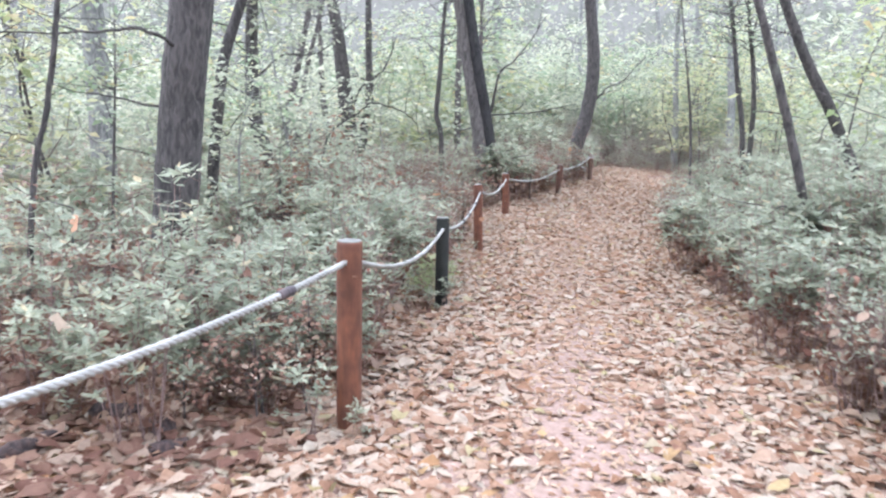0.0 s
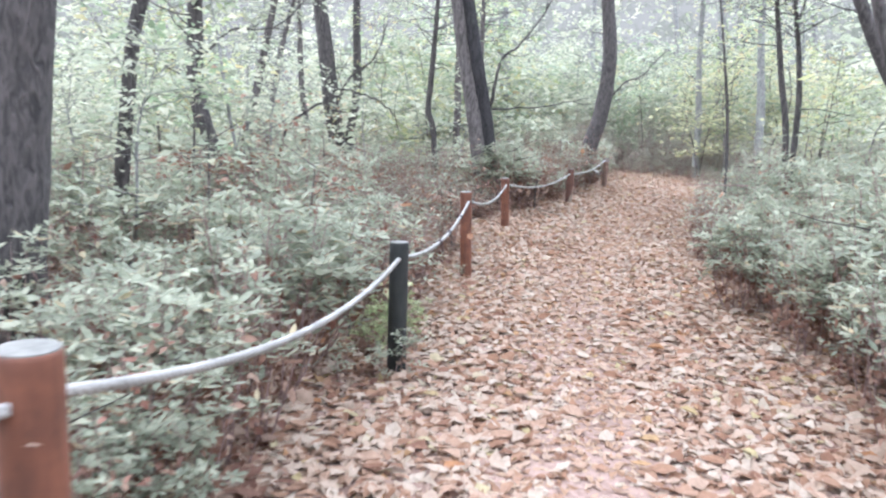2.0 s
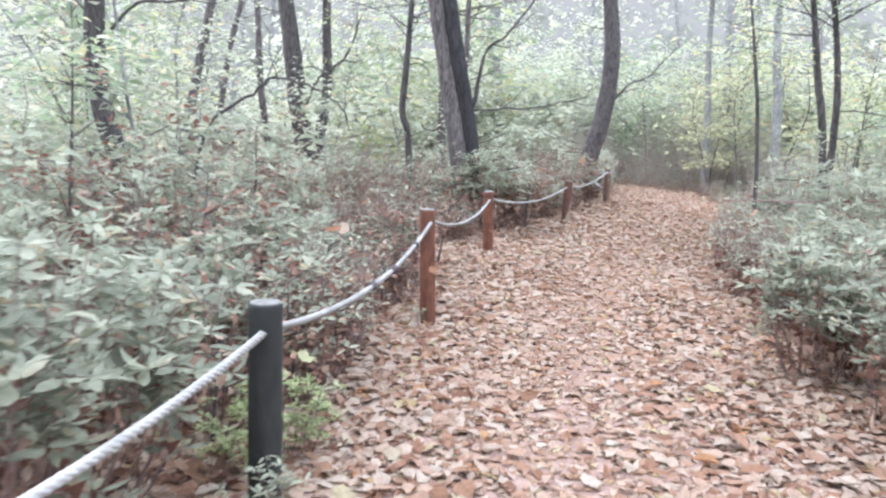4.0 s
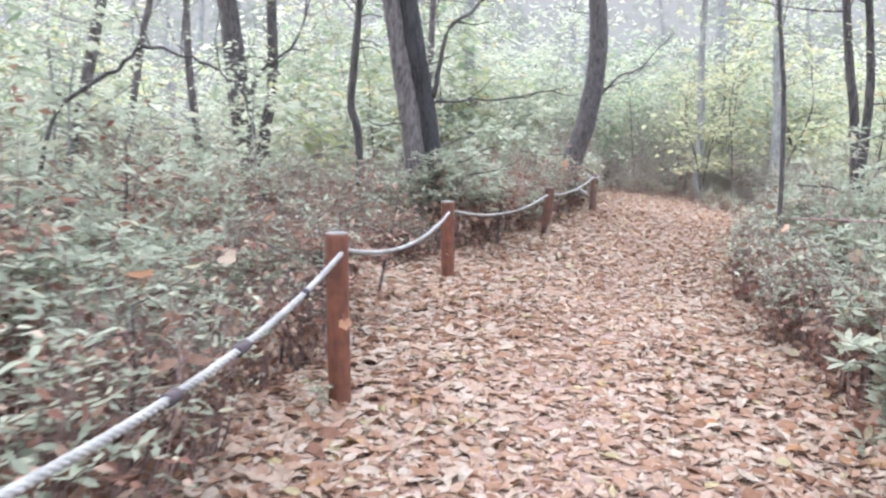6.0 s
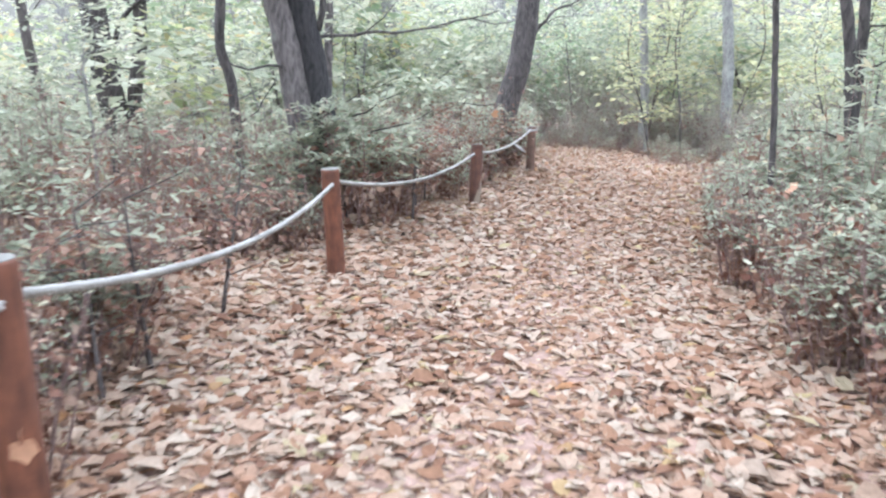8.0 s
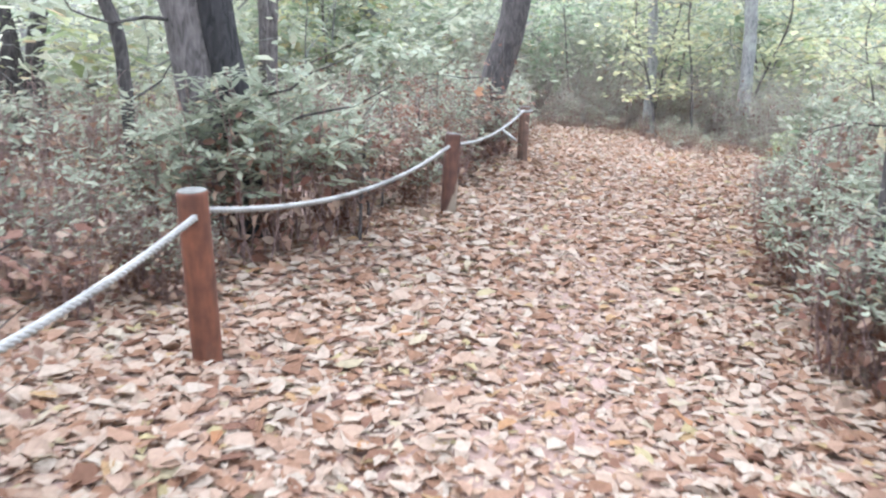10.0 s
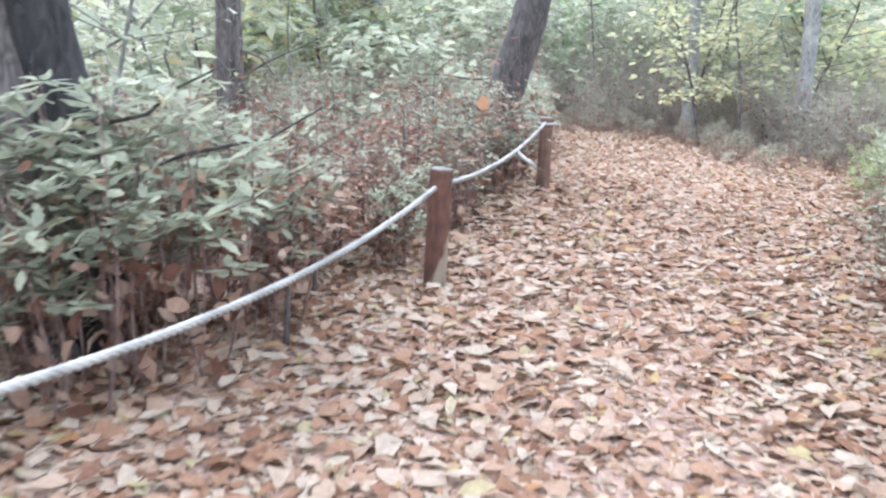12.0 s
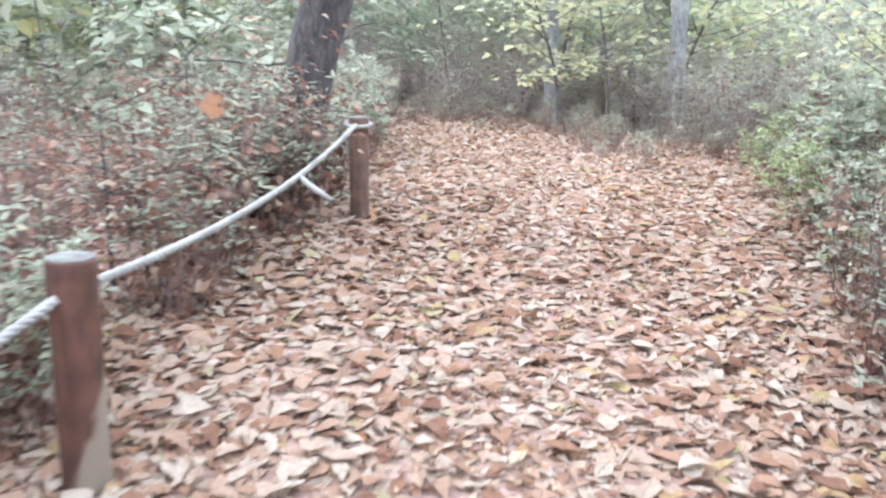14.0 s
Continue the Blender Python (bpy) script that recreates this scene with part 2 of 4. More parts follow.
def tube(points, radii, sides=8, rough=0.0, lobes=0, twist=0.0, caps=True):
    """A swept round bar along points; rough: uneven girth; lobes and twist: laid rope."""
    p = np.asarray(points, float)
    r = np.broadcast_to(np.asarray(radii, float), (len(p),))
    t = unit(np.gradient(p, axis=0))
    ref = np.where(np.abs(t[:, 2:3]) > 0.9, [[1.0, 0, 0]], [[0, 0, 1.0]])
    u = unit(np.cross(ref, t))
    w = np.cross(t, u)
    a = np.arange(sides) * 2 * np.pi / sides
    run = np.concatenate([[0], np.cumsum(np.linalg.norm(np.diff(p, axis=0), axis=1))])
    rad = np.repeat(r[:, None], sides, 1)
    if lobes:
        rad = rad * (0.70 + 0.30 * np.abs(np.cos(lobes / 2 * (a[None] + run[:, None] * twist))))
    if rough:
        rad = rad * (1 + rng.normal(0, rough, rad.shape))
    v = p[:, None] + rad[..., None] * (np.cos(a)[None, :, None] * u[:, None] + np.sin(a)[None, :, None] * w[:, None])
    i, j = np.meshgrid(np.arange(len(p) - 1), np.arange(sides), indexing="ij")
    k = (j + 1) % sides
    f = np.stack([i * sides + j, i * sides + k, (i + 1) * sides + k, (i + 1) * sides + j], -1).reshape(-1, 4)
    v = v.reshape(-1, 3)
    if not caps:
        return v, f
    n = len(v)
    v = np.concatenate([v, p[:1], p[-1:]])
    ends = [[n, (q + 1) % sides, q, q] for q in range(sides)] + [[n + 1, n - sides + q, n - sides + (q + 1) % sides, n - sides + q] for q in range(sides)]
    return v, f.tolist() + [[e[0], e[1], e[2]] for e in ends]


LEAF_U = np.array([0, 0.28, 0.28, 0.28, 0.66, 0.66, 0.66, 1.0])
LEAF_S = np.array([0, -0.46, 0, 0.46, -0.46, 0, 0.46, 0])
LEAF_F = np.array([(0, 2, 1), (0, 3, 2), (1, 2, 5), (1, 5, 4), (2, 3, 6), (2, 6, 5), (4, 5, 7), (5, 6, 7)])
SMALL_U, SMALL_S = np.array([0, 0.42, 0.48, 0.42, 1.0]), np.array([0, -0.5, 0, 0.5, 0])
SMALL_F = np.array([(0, 2, 1), (0, 3, 2), (1, 2, 4), (2, 3, 4)])


def leaves(pos, along, up, length, width, fold=0.2, curl=0.2, ragged=0.15, small=False):
    """Leaf blades with a folded midrib and a curl, one island each."""
    lu, ls, lf = (SMALL_U, SMALL_S, SMALL_F) if small else (LEAF_U, LEAF_S, LEAF_F)
    n = len(pos)
    along = unit(along)
    side = unit(np.cross(up, along))
    up = np.cross(along, side)
    length, width = (np.broadcast_to(np.asarray(q, float), (n,))[:, None] for q in (length, width))
    fold, curl = (np.broadcast_to(np.asarray(q, float), (n,))[:, None] for q in (fold, curl))
    s = ls[None] * (1 + rng.normal(0, ragged, (n, len(ls))))
    x = lu[None] * length
    y = s * width
    z = np.abs(s) * width * fold + curl * length * (lu[None] * (1 - lu[None]) * 1.6 - 0.5 * lu[None] ** 2) + rng.normal(0, ragged * 0.12, s.shape) * width
    v = pos[:, None] + x[..., None] * along[:, None] + y[..., None] * side[:, None] + z[..., None] * up[:, None]
    f = (lf[None] + np.arange(n)[:, None, None] * len(lu)).reshape(-1, 3)
    return v.reshape(-1, 3), f


def spread_dirs(n, lift=0.0, flat=1.0):
    d = rng.normal(0, 1, (n, 3)) * [1, 1, flat]
    d = unit(d)
    d[:, 2] += lift
    return unit(d)


# ---- the lie of the land ----
FENCE = [(-1.68, 0.70), (-0.48, 4.20), (0.0, 8.13), (0.53, 12.0), (1.21, 15.96), (2.71, 19.38), (3.98, 22.45)]
FY = [-30, 0.7, 4.2, 8.13, 12.0, 15.96, 19.38, 22.45, 26, 30.3, 60]
FX = [-9, -1.68, -0.48, 0.0, 0.53, 1.21, 2.71, 3.98, 5.0, 5.7, 9]
RY = [-30, 0, 4.6, 6, 8, 11, 14, 16, 18, 20, 22, 24.5, 26.5, 29, 31, 60]
RX = [2.0, 2.4, 2.4, 2.6, 2.85, 3.15, 3.8, 4.3, 4.9, 5.85, 7.0, 8.5, 9.2, 9.3, 8.7, 8.7]
WY = [-10, 2, 3.9, 6.7, 10.5, 12.6, 14, 16, 16.9, 19.5, 21.2, 24, 28]          # the trodden line
WX = [0.0, 0.35, 0.68, 1.16, 1.6, 2.05, 2.35, 2.9, 3.15, 4.25, 5.1, 6.3, 8.0]
GY = [-40, -5, 0, 4.2, 8.13, 12, 16, 19.4, 22.45, 27, 34, 60]
GZ = [1.2, 0.12, 0.0, -0.23, -0.49, -0.59, -0.52, -0.46, -0.33, -0.42, -0.45, -0.2]


def fence_x(y):
    return np.interp(y, FY, FX)


def right_x(y):
    return np.interp(y, RY, RX)


def worn_at(x, y):
    """How far feet have worn the litter down at a spot, 0 to 1."""
    mid = np.interp(y, WY, WX) + 0.09 * np.sin(1.9 * y) + 0.05 * np.sin(5.3 * y + x)
    wide = np.interp(y, [0, 4, 8, 14, 24], [0.5, 0.46, 0.42, 0.44, 0.5])
    return np.exp(-((x - mid) / wide) ** 2) * np.interp(y, [0, 5, 9, 16, 26], [1.0, 1.0, 0.86, 0.72, 0.5])


def ground_z(x, y):
    x, y = np.asarray(x, float), np.asarray(y, float)
    d = x - fence_x(y)
    z = np.interp(y, GY, GZ) - 0.06 * np.clip(d, 0, 3) * np.clip((y - 13) / 4, 0, 1)
    z = z - 0.07 * np.clip(-d - 5, 0, 40) + 0.03 * np.clip(d - 8, 0, 40)
    far = np.clip((np.abs(d) - 1.5) / 4, 0, 1)
    return z + 0.012 * np.sin(3.1 * x + 1.3 * y) + 0.01 * np.sin(2.3 * y - 1.7 * x) + far * (0.10 * np.sin(0.7 * x + 0.5 * y) + 0.07 * np.sin(0.9 * y - 0.4 * x + 2))


def axis_values(fine_lo, fine_hi, step, far):
    outer = np.geomspace(1, far, 22)
    return np.concatenate([(fine_lo - outer)[::-1], np.arange(fine_lo, fine_hi + 1e-6, step), fine_hi + outer])


gx, gy = axis_values(-9, 16, 0.25, 400), axis_values(-6, 36, 0.25, 400)
GX, GYY = np.meshgrid(gx, gy, indexing="ij")
gv = np.stack([GX, GYY, ground_z(np.clip(GX, -40, 60), np.clip(GYY, -40, 60))], -1).reshape(-1, 3)
gi, gj = np.meshgrid(np.arange(len(gx) - 1), np.arange(len(gy) - 1), indexing="ij")
gf = np.stack([gi * len(gy) + gj, (gi + 1) * len(gy) + gj, (gi + 1) * len(gy) + gj + 1, gi * len(gy) + gj + 1], -1).reshape(-1, 4)
ground = part("ground", (gv, gf), SOIL)
ground.data.attributes.new("trodden", "FLOAT", "POINT").data.foreach_set("value", worn_at(gv[:, 0], gv[:, 1]).astype(np.float32))
tagged(ground, "brown forest soil with leaf mould and trodden earth", "ground", kind="structure")

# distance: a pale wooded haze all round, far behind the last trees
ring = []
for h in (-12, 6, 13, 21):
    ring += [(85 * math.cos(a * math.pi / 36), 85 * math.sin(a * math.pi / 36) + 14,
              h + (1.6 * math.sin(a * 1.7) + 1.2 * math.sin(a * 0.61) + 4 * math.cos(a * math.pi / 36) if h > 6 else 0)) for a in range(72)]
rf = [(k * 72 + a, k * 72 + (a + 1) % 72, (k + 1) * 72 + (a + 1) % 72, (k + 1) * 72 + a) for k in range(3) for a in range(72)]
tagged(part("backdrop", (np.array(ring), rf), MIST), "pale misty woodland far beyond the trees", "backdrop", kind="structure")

# ---- leaf litter ----


def litter(n, x0, x1, y0, y1, keep, size=(0.05, 0.125), small=False, heap=0.032, tilt=0.22):
    x, y = rng.uniform(x0, x1, n), rng.uniform(y0, y1, n)
    ok = rng.random(n) < keep(x, y)
    x, y = x[ok], y[ok]
    n = len(x)
    z = ground_z(x, y) + 0.004 + rng.random(n) ** 2 * heap
    up = rng.normal(0, tilt, (n, 3)) + [0, 0, 1]
    a = rng.uniform(0, 2 * np.pi, n)
    ln = size[0] + (size[1] - size[0]) * rng.beta(1.6, 2.0, n)
    return leaves(np.stack([x, y, z], -1), np.stack([np.cos(a), np.sin(a), rng.normal(0, 0.10, n)], -1), up, ln, ln * rng.uniform(0.36, 0.68, n),
                  rng.normal(0.08, 0.28, n), rng.normal(0.04, 0.27, n), 0.26, small)


def on_path(x, y):
    back = np.interp(y, [0, 3.6, 5, 9, 13, 14.5, 18, 19.5], [3.4, 3.0, 1.4, 0.9, 0.9, 2.3, 2.3, 0.9])
    return (x > fence_x(y) - back) & (x < right_x(y) + 0.9)


def keep_path(x, y):
    return np.where(on_path(x, y), np.clip(1 - 1.02 * worn_at(x, y), 0, 1) ** 1.3, 0)


def keep_under(x, y):
    return np.where(on_path(x, y), 1 - 0.93 * worn_at(x, y) ** 1.5, 0)


def keep_crumbs(x, y):
    return np.where(on_path(x, y), np.clip(1.3 * worn_at(x, y), 0, 1) * (0.25 + 0.6 * np.clip(y / 9, 0, 1)), 0)


def keep_shaded_brown(x, y):
    return np.where((x < fence_x(y) - 0.25 - 0.2 * np.sin(3 * y)) & (y < 9) & (x > fence_x(y) - 3.6), np.clip((9 - y) / 3, 0, 1), 0)


def keep_side(x, y):
    return np.where((x > fence_x(y) - 0.9) & (x < right_x(y) + 0.7), 0, 1)


tagged(part("leaf_litter", join([litter(118000, -4.4, 9.8, 0.9, 25, keep_path, (0.065, 0.165)), litter(170000, -4.4, 9.8, 0.9, 25, keep_under, (0.05, 0.13), True, 0.012, 0.14)]), LITTER), "tan and brown fallen leaves covering the path", "fallen leaves", kind="stuff")
# darker brown leaves, which also put the shrubs' shade into the colour
tagged(part("leaf_litter", litter(22000, -6, 0.5, 0.9, 9, keep_shaded_brown, (0.07, 0.17), False, 0.06, 0.4), DRY), "dark brown fallen leaves behind the rope, partly shrub shade", "fallen leaves", kind="stuff")
tagged(part("leaf_litter", litter(150000, -1, 8, 0.9, 25, keep_crumbs, (0.03, 0.09), True, 0.006, 0.07), TRODDEN), "trodden pinkish-brown leaf crumbs along the footpath's middle", "fallen leaves", kind="stuff")
tagged(part("leaf_litter", join([litter(40000, -8, 16, -5, 36, keep_side, (0.09, 0.18), True), litter(52000, 3.5, 16, 25, 32.5, keep_path, (0.07, 0.16), True)]), LITTER), "brown fallen leaves under the shrubs", "fallen leaves", kind="stuff")

# ---- rope fence ----
POSTS = [  # top, radius, stain, words
    (0.93, 0.068, POST_RED, "red-brown stained round timber fence post"),
    (0.80, 0.068, POST_RED, "red-brown stained timber post with pale weathered top"),
    (0.41, 0.066, POST_BLACK, "blackened damp timber post with pale lichen flecks"),
    (0.41, 0.066, POST_RED, "red-brown stained timber post with pale weathered top"),
    (0.29, 0.069, POST_RED, "red-brown stained timber post, leaning slightly"),
    (0.27, 0.070, POST_WORN, "brown timber post with stain peeled off below"),
    (0.37, 0.066, POST_DULL, "dull brown timber post with rope tied round its top"),
]
TILT_POST = [(0, 0), (0.5, -0.6), (-0.5, -0.7), (1.5, -2.6), (4.0, -2.8), (-0.6, 1.4), (0.8, 0.0)]
for (px, py), (top, rad, stain, words), (ax, ay) in zip(FENCE, POSTS, TILT_POST):
    gz = float(ground_z(px, py))
    post = tagged(new("fence_post"), words, "fence post", "rope fence posts")
    post.matrix_basis = pose(px, py, gz, ax, ay, 0)
    h = top - gz
    zs = [-0.35, -0.05, 0.05, h * 0.33, h * 0.66, h - 0.03, h - 0.010, h - 0.003, h]
    rs = [rad * 1.0] * 6 + [rad, rad * 0.965, rad * 0.93]
    part("shaft", tube([(0, 0, z) for z in zs], rs, 24, 0.006), stain, post)
    part("end_grain", tube([(0, 0, h - 0.004), (0, 0, h + 0.0035), (0, 0, h + 0.004)], [rad * 0.93, rad * 0.925, rad * 0.9], 24, 0.004), END, post, "grey weathered end grain")

SPANS = [(0.80, 0.70, 0.10), (0.70, 0.305, 0.17), (0.305, 0.31, 0.165), (0.31, 0.19, 0.155), (0.19, 0.17, 0.15), (0.17, 0.335, 0.105)]
rope = tagged(new("rope"), "thick white twisted rope sagging between the fence posts", "rope")


def rope_point(k, u):
    (xa, ya), (xb, yb), (za, zb, sag) = FENCE[k], FENCE[k + 1], SPANS[k]
    return (xa + (xb - xa) * u, ya + (yb - ya) * u, za + (zb - za) * u - 4 * sag * u * (1 - u))


def laid_rope(pts, r=0.0165, lay=0.11):
    """Three strands twisted round one another along pts."""
    p = np.array(pts)
    t = unit(np.gradient(p, axis=0))
    u = unit(np.cross([[0, 0, 1.0]], t))
    w = np.cross(t, u)
    run = np.concatenate([[0], np.cumsum(np.linalg.norm(np.diff(p, axis=0), axis=1))])
    out = []
    for k in range(3):
        a = (run / lay * 2 * np.pi + k * 2 * np.pi / 3)[:, None]
        out.append(tube(p + (np.cos(a) * u + np.sin(a) * w) * r * 0.53, r * 0.52, 6, 0.02, caps=False))
    return join(out)


for k in range(6):
    n = 320
    pts = [rope_point(k, i / n) for i in range(n + 1)]
    part("rope_span", laid_rope(pts), ROPE, rope)
for k, u0, u1 in ((0, 0.80, 0.832), (2, 0.585, 0.612), (2, 0.44, 0.46), (2, 0.80, 0.81)):
    pts = [rope_point(k, u0 + (u1 - u0) * i / 12) for i in range(13)]
    part("binding", tube(pts, [0.0215 + 0.004 * math.sin(i * 2.1) for i in range(13)], 12, 0.06), TAPE, rope, "dark wrapped binding on the rope")
lx, ly = FENCE[6]
loop = [(lx + 0.084 * math.cos(a), ly + 0.084 * math.sin(a), 0.325 + 0.012 * math.sin(a)) for a in np.linspace(0, 2 * math.pi, 60)]
part("knot_loop", laid_rope(loop, 0.0155, 0.09), ROPE, rope, "rope turned round the last post")
kx, ky, kz = rope_point(5, 0.62)
part("rope_tail", tube([(kx, ky, kz), (kx + 0.03, ky - 0.03, kz - 0.03), (kx + 0.10, ky - 0.07, kz - 0.08), (kx + 0.16, ky - 0.08, kz - 0.12)], [0.017, 0.018, 0.016, 0.012], 10, 0.03), ROPE, rope, "frayed loose rope end")

# ---- shrubs ----


def shrub_shape(stems, tall, wide, per_twig, leaf_len, dry, small=False, bare=0.35):
    """A many-stemmed bush: forked stems, whorls of narrow leaves at the twig ends, dry leaves caught in it.
    Gives the wood, the leaves and the dry leaves."""
    wood, lp, la, lu = [], [], [], []
    dp = []
    sides = 3 if small else 4
    for _ in range(stems):
        a, out = rng.uniform(0, 2 * math.pi), wide * math.sqrt(rng.random())
        b0 = np.array([0.45 * out * math.cos(a), 0.45 * out * math.sin(a), -0.04])
        h = tall * rng.uniform(0.72, 1.08)
        tip = np.array([out * math.cos(a), out * math.sin(a), h]) + [*rng.normal(0, 0.06, 2), 0]
        bend = rng.normal(0, 0.035, 3)
        mid = b0 * 0.5 + tip * 0.5 + bend
        r0 = rng.uniform(0.0045, 0.008)
        line = [b0, b0 * 0.75 + tip * 0.25 + bend * 0.8, mid, mid * 0.5 + tip * 0.5, tip]
        girth = [r0, r0 * 0.9, r0 * 0.75, r0 * 0.6, r0 * 0.3]
        wood.append(tube(line[::2] if small else line, girth[::2] if small else girth, sides, caps=False))
        for _ in range(4):
            s = rng.uniform(bare, 0.95)
            q = b0 + (tip - b0) * s
            d = spread_dirs(1, 0.75)[0] * rng.uniform(0.14, 0.30) * (1.1 - 0.4 * s)
            wood.append(tube([q, q + d] if small else [q, q + d * 0.55 + [0, 0, 0.01], q + d], [r0 * 0.5, r0 * 0.25] if small else [r0 * 0.5, r0 * 0.4, r0 * 0.25], 3, caps=False))
            for w, m in ((1.0, per_twig), (0.62, per_twig - 2)):
                if m < 1:
                    continue
                a0 = rng.uniform(0, 6.28)
                ang = a0 + np.arange(m) * 6.283 / m + rng.normal(0, 0.25, m)
                flat = np.stack([np.cos(ang), np.sin(ang), rng.normal(0.10, 0.30, m)], -1)
                lp.append(np.repeat((q + d * w)[None], m, 0) + flat * 0.008), la.append(flat)
                lu.append(np.repeat([[0, 0, 1.0]], m, 0) + rng.normal(0, 0.25, (m, 3)))
        for _ in range(dry):
            s = rng.uniform(0.08, 0.8)
            dp.append(b0 + (tip - b0) * s + rng.normal(0, 0.05, 3))
    lp, la, lu = np.concatenate(lp), np.concatenate(la), np.concatenate(lu)
    n = len(lp)
    ln = leaf_len * rng.uniform(0.7, 1.2, n)
    green = leaves(lp, la, lu, ln, ln * rng.uniform(0.30, 0.44, n), rng.normal(0.22, 0.15, n), rng.normal(-0.05, 0.18, n), 0.06, small)
    dp = np.array(dp)
    n = len(dp)
    ln = rng.uniform(0.05, 0.11, n)
    brown = leaves(dp, spread_dirs(n, -0.3), spread_dirs(n), ln, ln * rng.uniform(0.4, 0.65, n), 0.3, rng.normal(0, 0.4, n), 0.2, small)
    return join(wood), green, brown


def shrub(words, *args, **more):
    thing = tagged(new("shrub"), words, "shrub", "undergrowth shrubs")
    wood, green, brown = shrub_shape(*args, **more)
    tagged(part("branchwork", wood, STEM, thing, "thin reddish-brown stems"), kind="stuff")
    tagged(part("foliage", green, SHRUB, thing, "narrow grey-green leaves in whorls"), kind="stuff")
    tagged(part("caught_litter", brown, DRY, thing, "dry brown leaves caught in the twigs"), kind="stuff")
    return thing


def fresh_shrub():
    """A low soft-leaved bush in brighter green."""
    thing = tagged(new("shrub"), "fresh green leafy bush at the bend", "shrub", "fresh green bushes")
    wood, green, brown = shrub_shape(14, 0.9, 0.5, 7, 0.085, 1, False, 0.15)
    tagged(part("branchwork", wood, STEM, thing, "thin brown stems"), kind="stuff")
    tagged(part("foliage", green, FRESH, thing, "fresh green leaves"), kind="stuff")
    return thing


def strew(name, words, category, mats, spots):
    """Uncounted growth as one mesh: spots are (shape, x, y, size), a shape being one (verts, faces) for each material."""
    vs, fs, mi, at = [], [], [], 0
    for shape, x, y, size in spots:
        a, z = rng.uniform(0, 6.28), float(ground_z(x, y))
        c, s_ = math.cos(a) * size, math.sin(a) * size
        turn = np.array([[c, -s_, 0], [s_, c, 0], [rng.normal(0, 0.06), rng.normal(0, 0.06), size * rng.uniform(0.9, 1.15)]])
        for k, (v, f) in enumerate(shape):
            v = np.asarray(v)
            vs.append(v @ turn.T + [x, y, z])
            fs.extend((np.asarray(f) + at).tolist())
            mi.extend([k] * len(f))
            at += len(v)
    ob = part(name, (np.concatenate(vs), fs), mats[0])
    for m in mats[1:]:
        ob.data.materials.append(m)
    ob.data.polygons.foreach_set("material_index", np.array(mi, np.int32))
    return tagged(ob, words, category, kind="stuff")


NEAR = [shrub("dense knee-high evergreen shrub with narrow grey-green leaves", 14, 0.98, 0.42, 7, 0.095, 9),
        shrub("leggy evergreen shrub with bare reddish lower stems", 15, 1.08, 0.46, 7, 0.098, 8, bare=0.5),
        shrub("bushy evergreen shrub with dry leaves caught inside", 15, 0.90, 0.40, 6, 0.09, 14),
        shrub("straggling evergreen shrub with thinning leaves", 14, 1.12, 0.5, 6, 0.096, 10, bare=0.45)]
BROWN = [shrub("half-bare shrub with reddish twigs and dry leaves", 24, 0.92, 0.36, 3, 0.075, 8, bare=0.45),
         shrub("leafless reddish brushwood beside the path", 28, 1.0, 0.36, 2, 0.065, 7, bare=0.5)]
SPRIG = [shrub("small green sprig growing at the foot of a post", 3, 0.52, 0.10, 6, 0.075, 1, bare=0.35)]
MIDDLE = [shrub_shape(9, 1.08, 0.5, 5, 0.115, 2, True), shrub_shape(9, 0.92, 0.52, 5, 0.12, 3, True), shrub_shape(8, 1.3, 0.5, 5, 0.125, 3, True, 0.45)]
COARSE = [shrub_shape(6, 1.1, 0.55, 4, 0.17, 2, True), shrub_shape(6, 1.25, 0.55, 4, 0.18, 3, True, 0.3), shrub_shape(7, 1.0, 0.5, 3, 0.15, 5, True, 0.4)]
BRUSH = [shrub_shape(14, 1.0, 0.42, 3, 0.10, 4, True, 0.4), shrub_shape(16, 1.15, 0.42, 2, 0.095, 4, True, 0.4)]
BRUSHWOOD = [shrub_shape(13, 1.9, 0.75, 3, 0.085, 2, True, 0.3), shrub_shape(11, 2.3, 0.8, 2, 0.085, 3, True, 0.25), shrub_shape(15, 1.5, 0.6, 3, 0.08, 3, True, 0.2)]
middle, brush = [], []
LUSH = [fresh_shrub()]
used = {id(s): False for s in NEAR + BROWN + LUSH + SPRIG}


def plant(kinds, x, y, size=1.0):
    src = kinds[int(rng.integers(len(kinds)))]
    m = pose(x, y, float(ground_z(x, y)), rng.normal(0, 4), rng.normal(0, 4), rng.uniform(0, 360)) @ Matrix.Diagonal((size, size, size * rng.uniform(0.9, 1.1), 1))
    if not used[id(src)]:
        used[id(src)] = True
        src.matrix_basis = m
        return src
    return copy_thing(src, m)


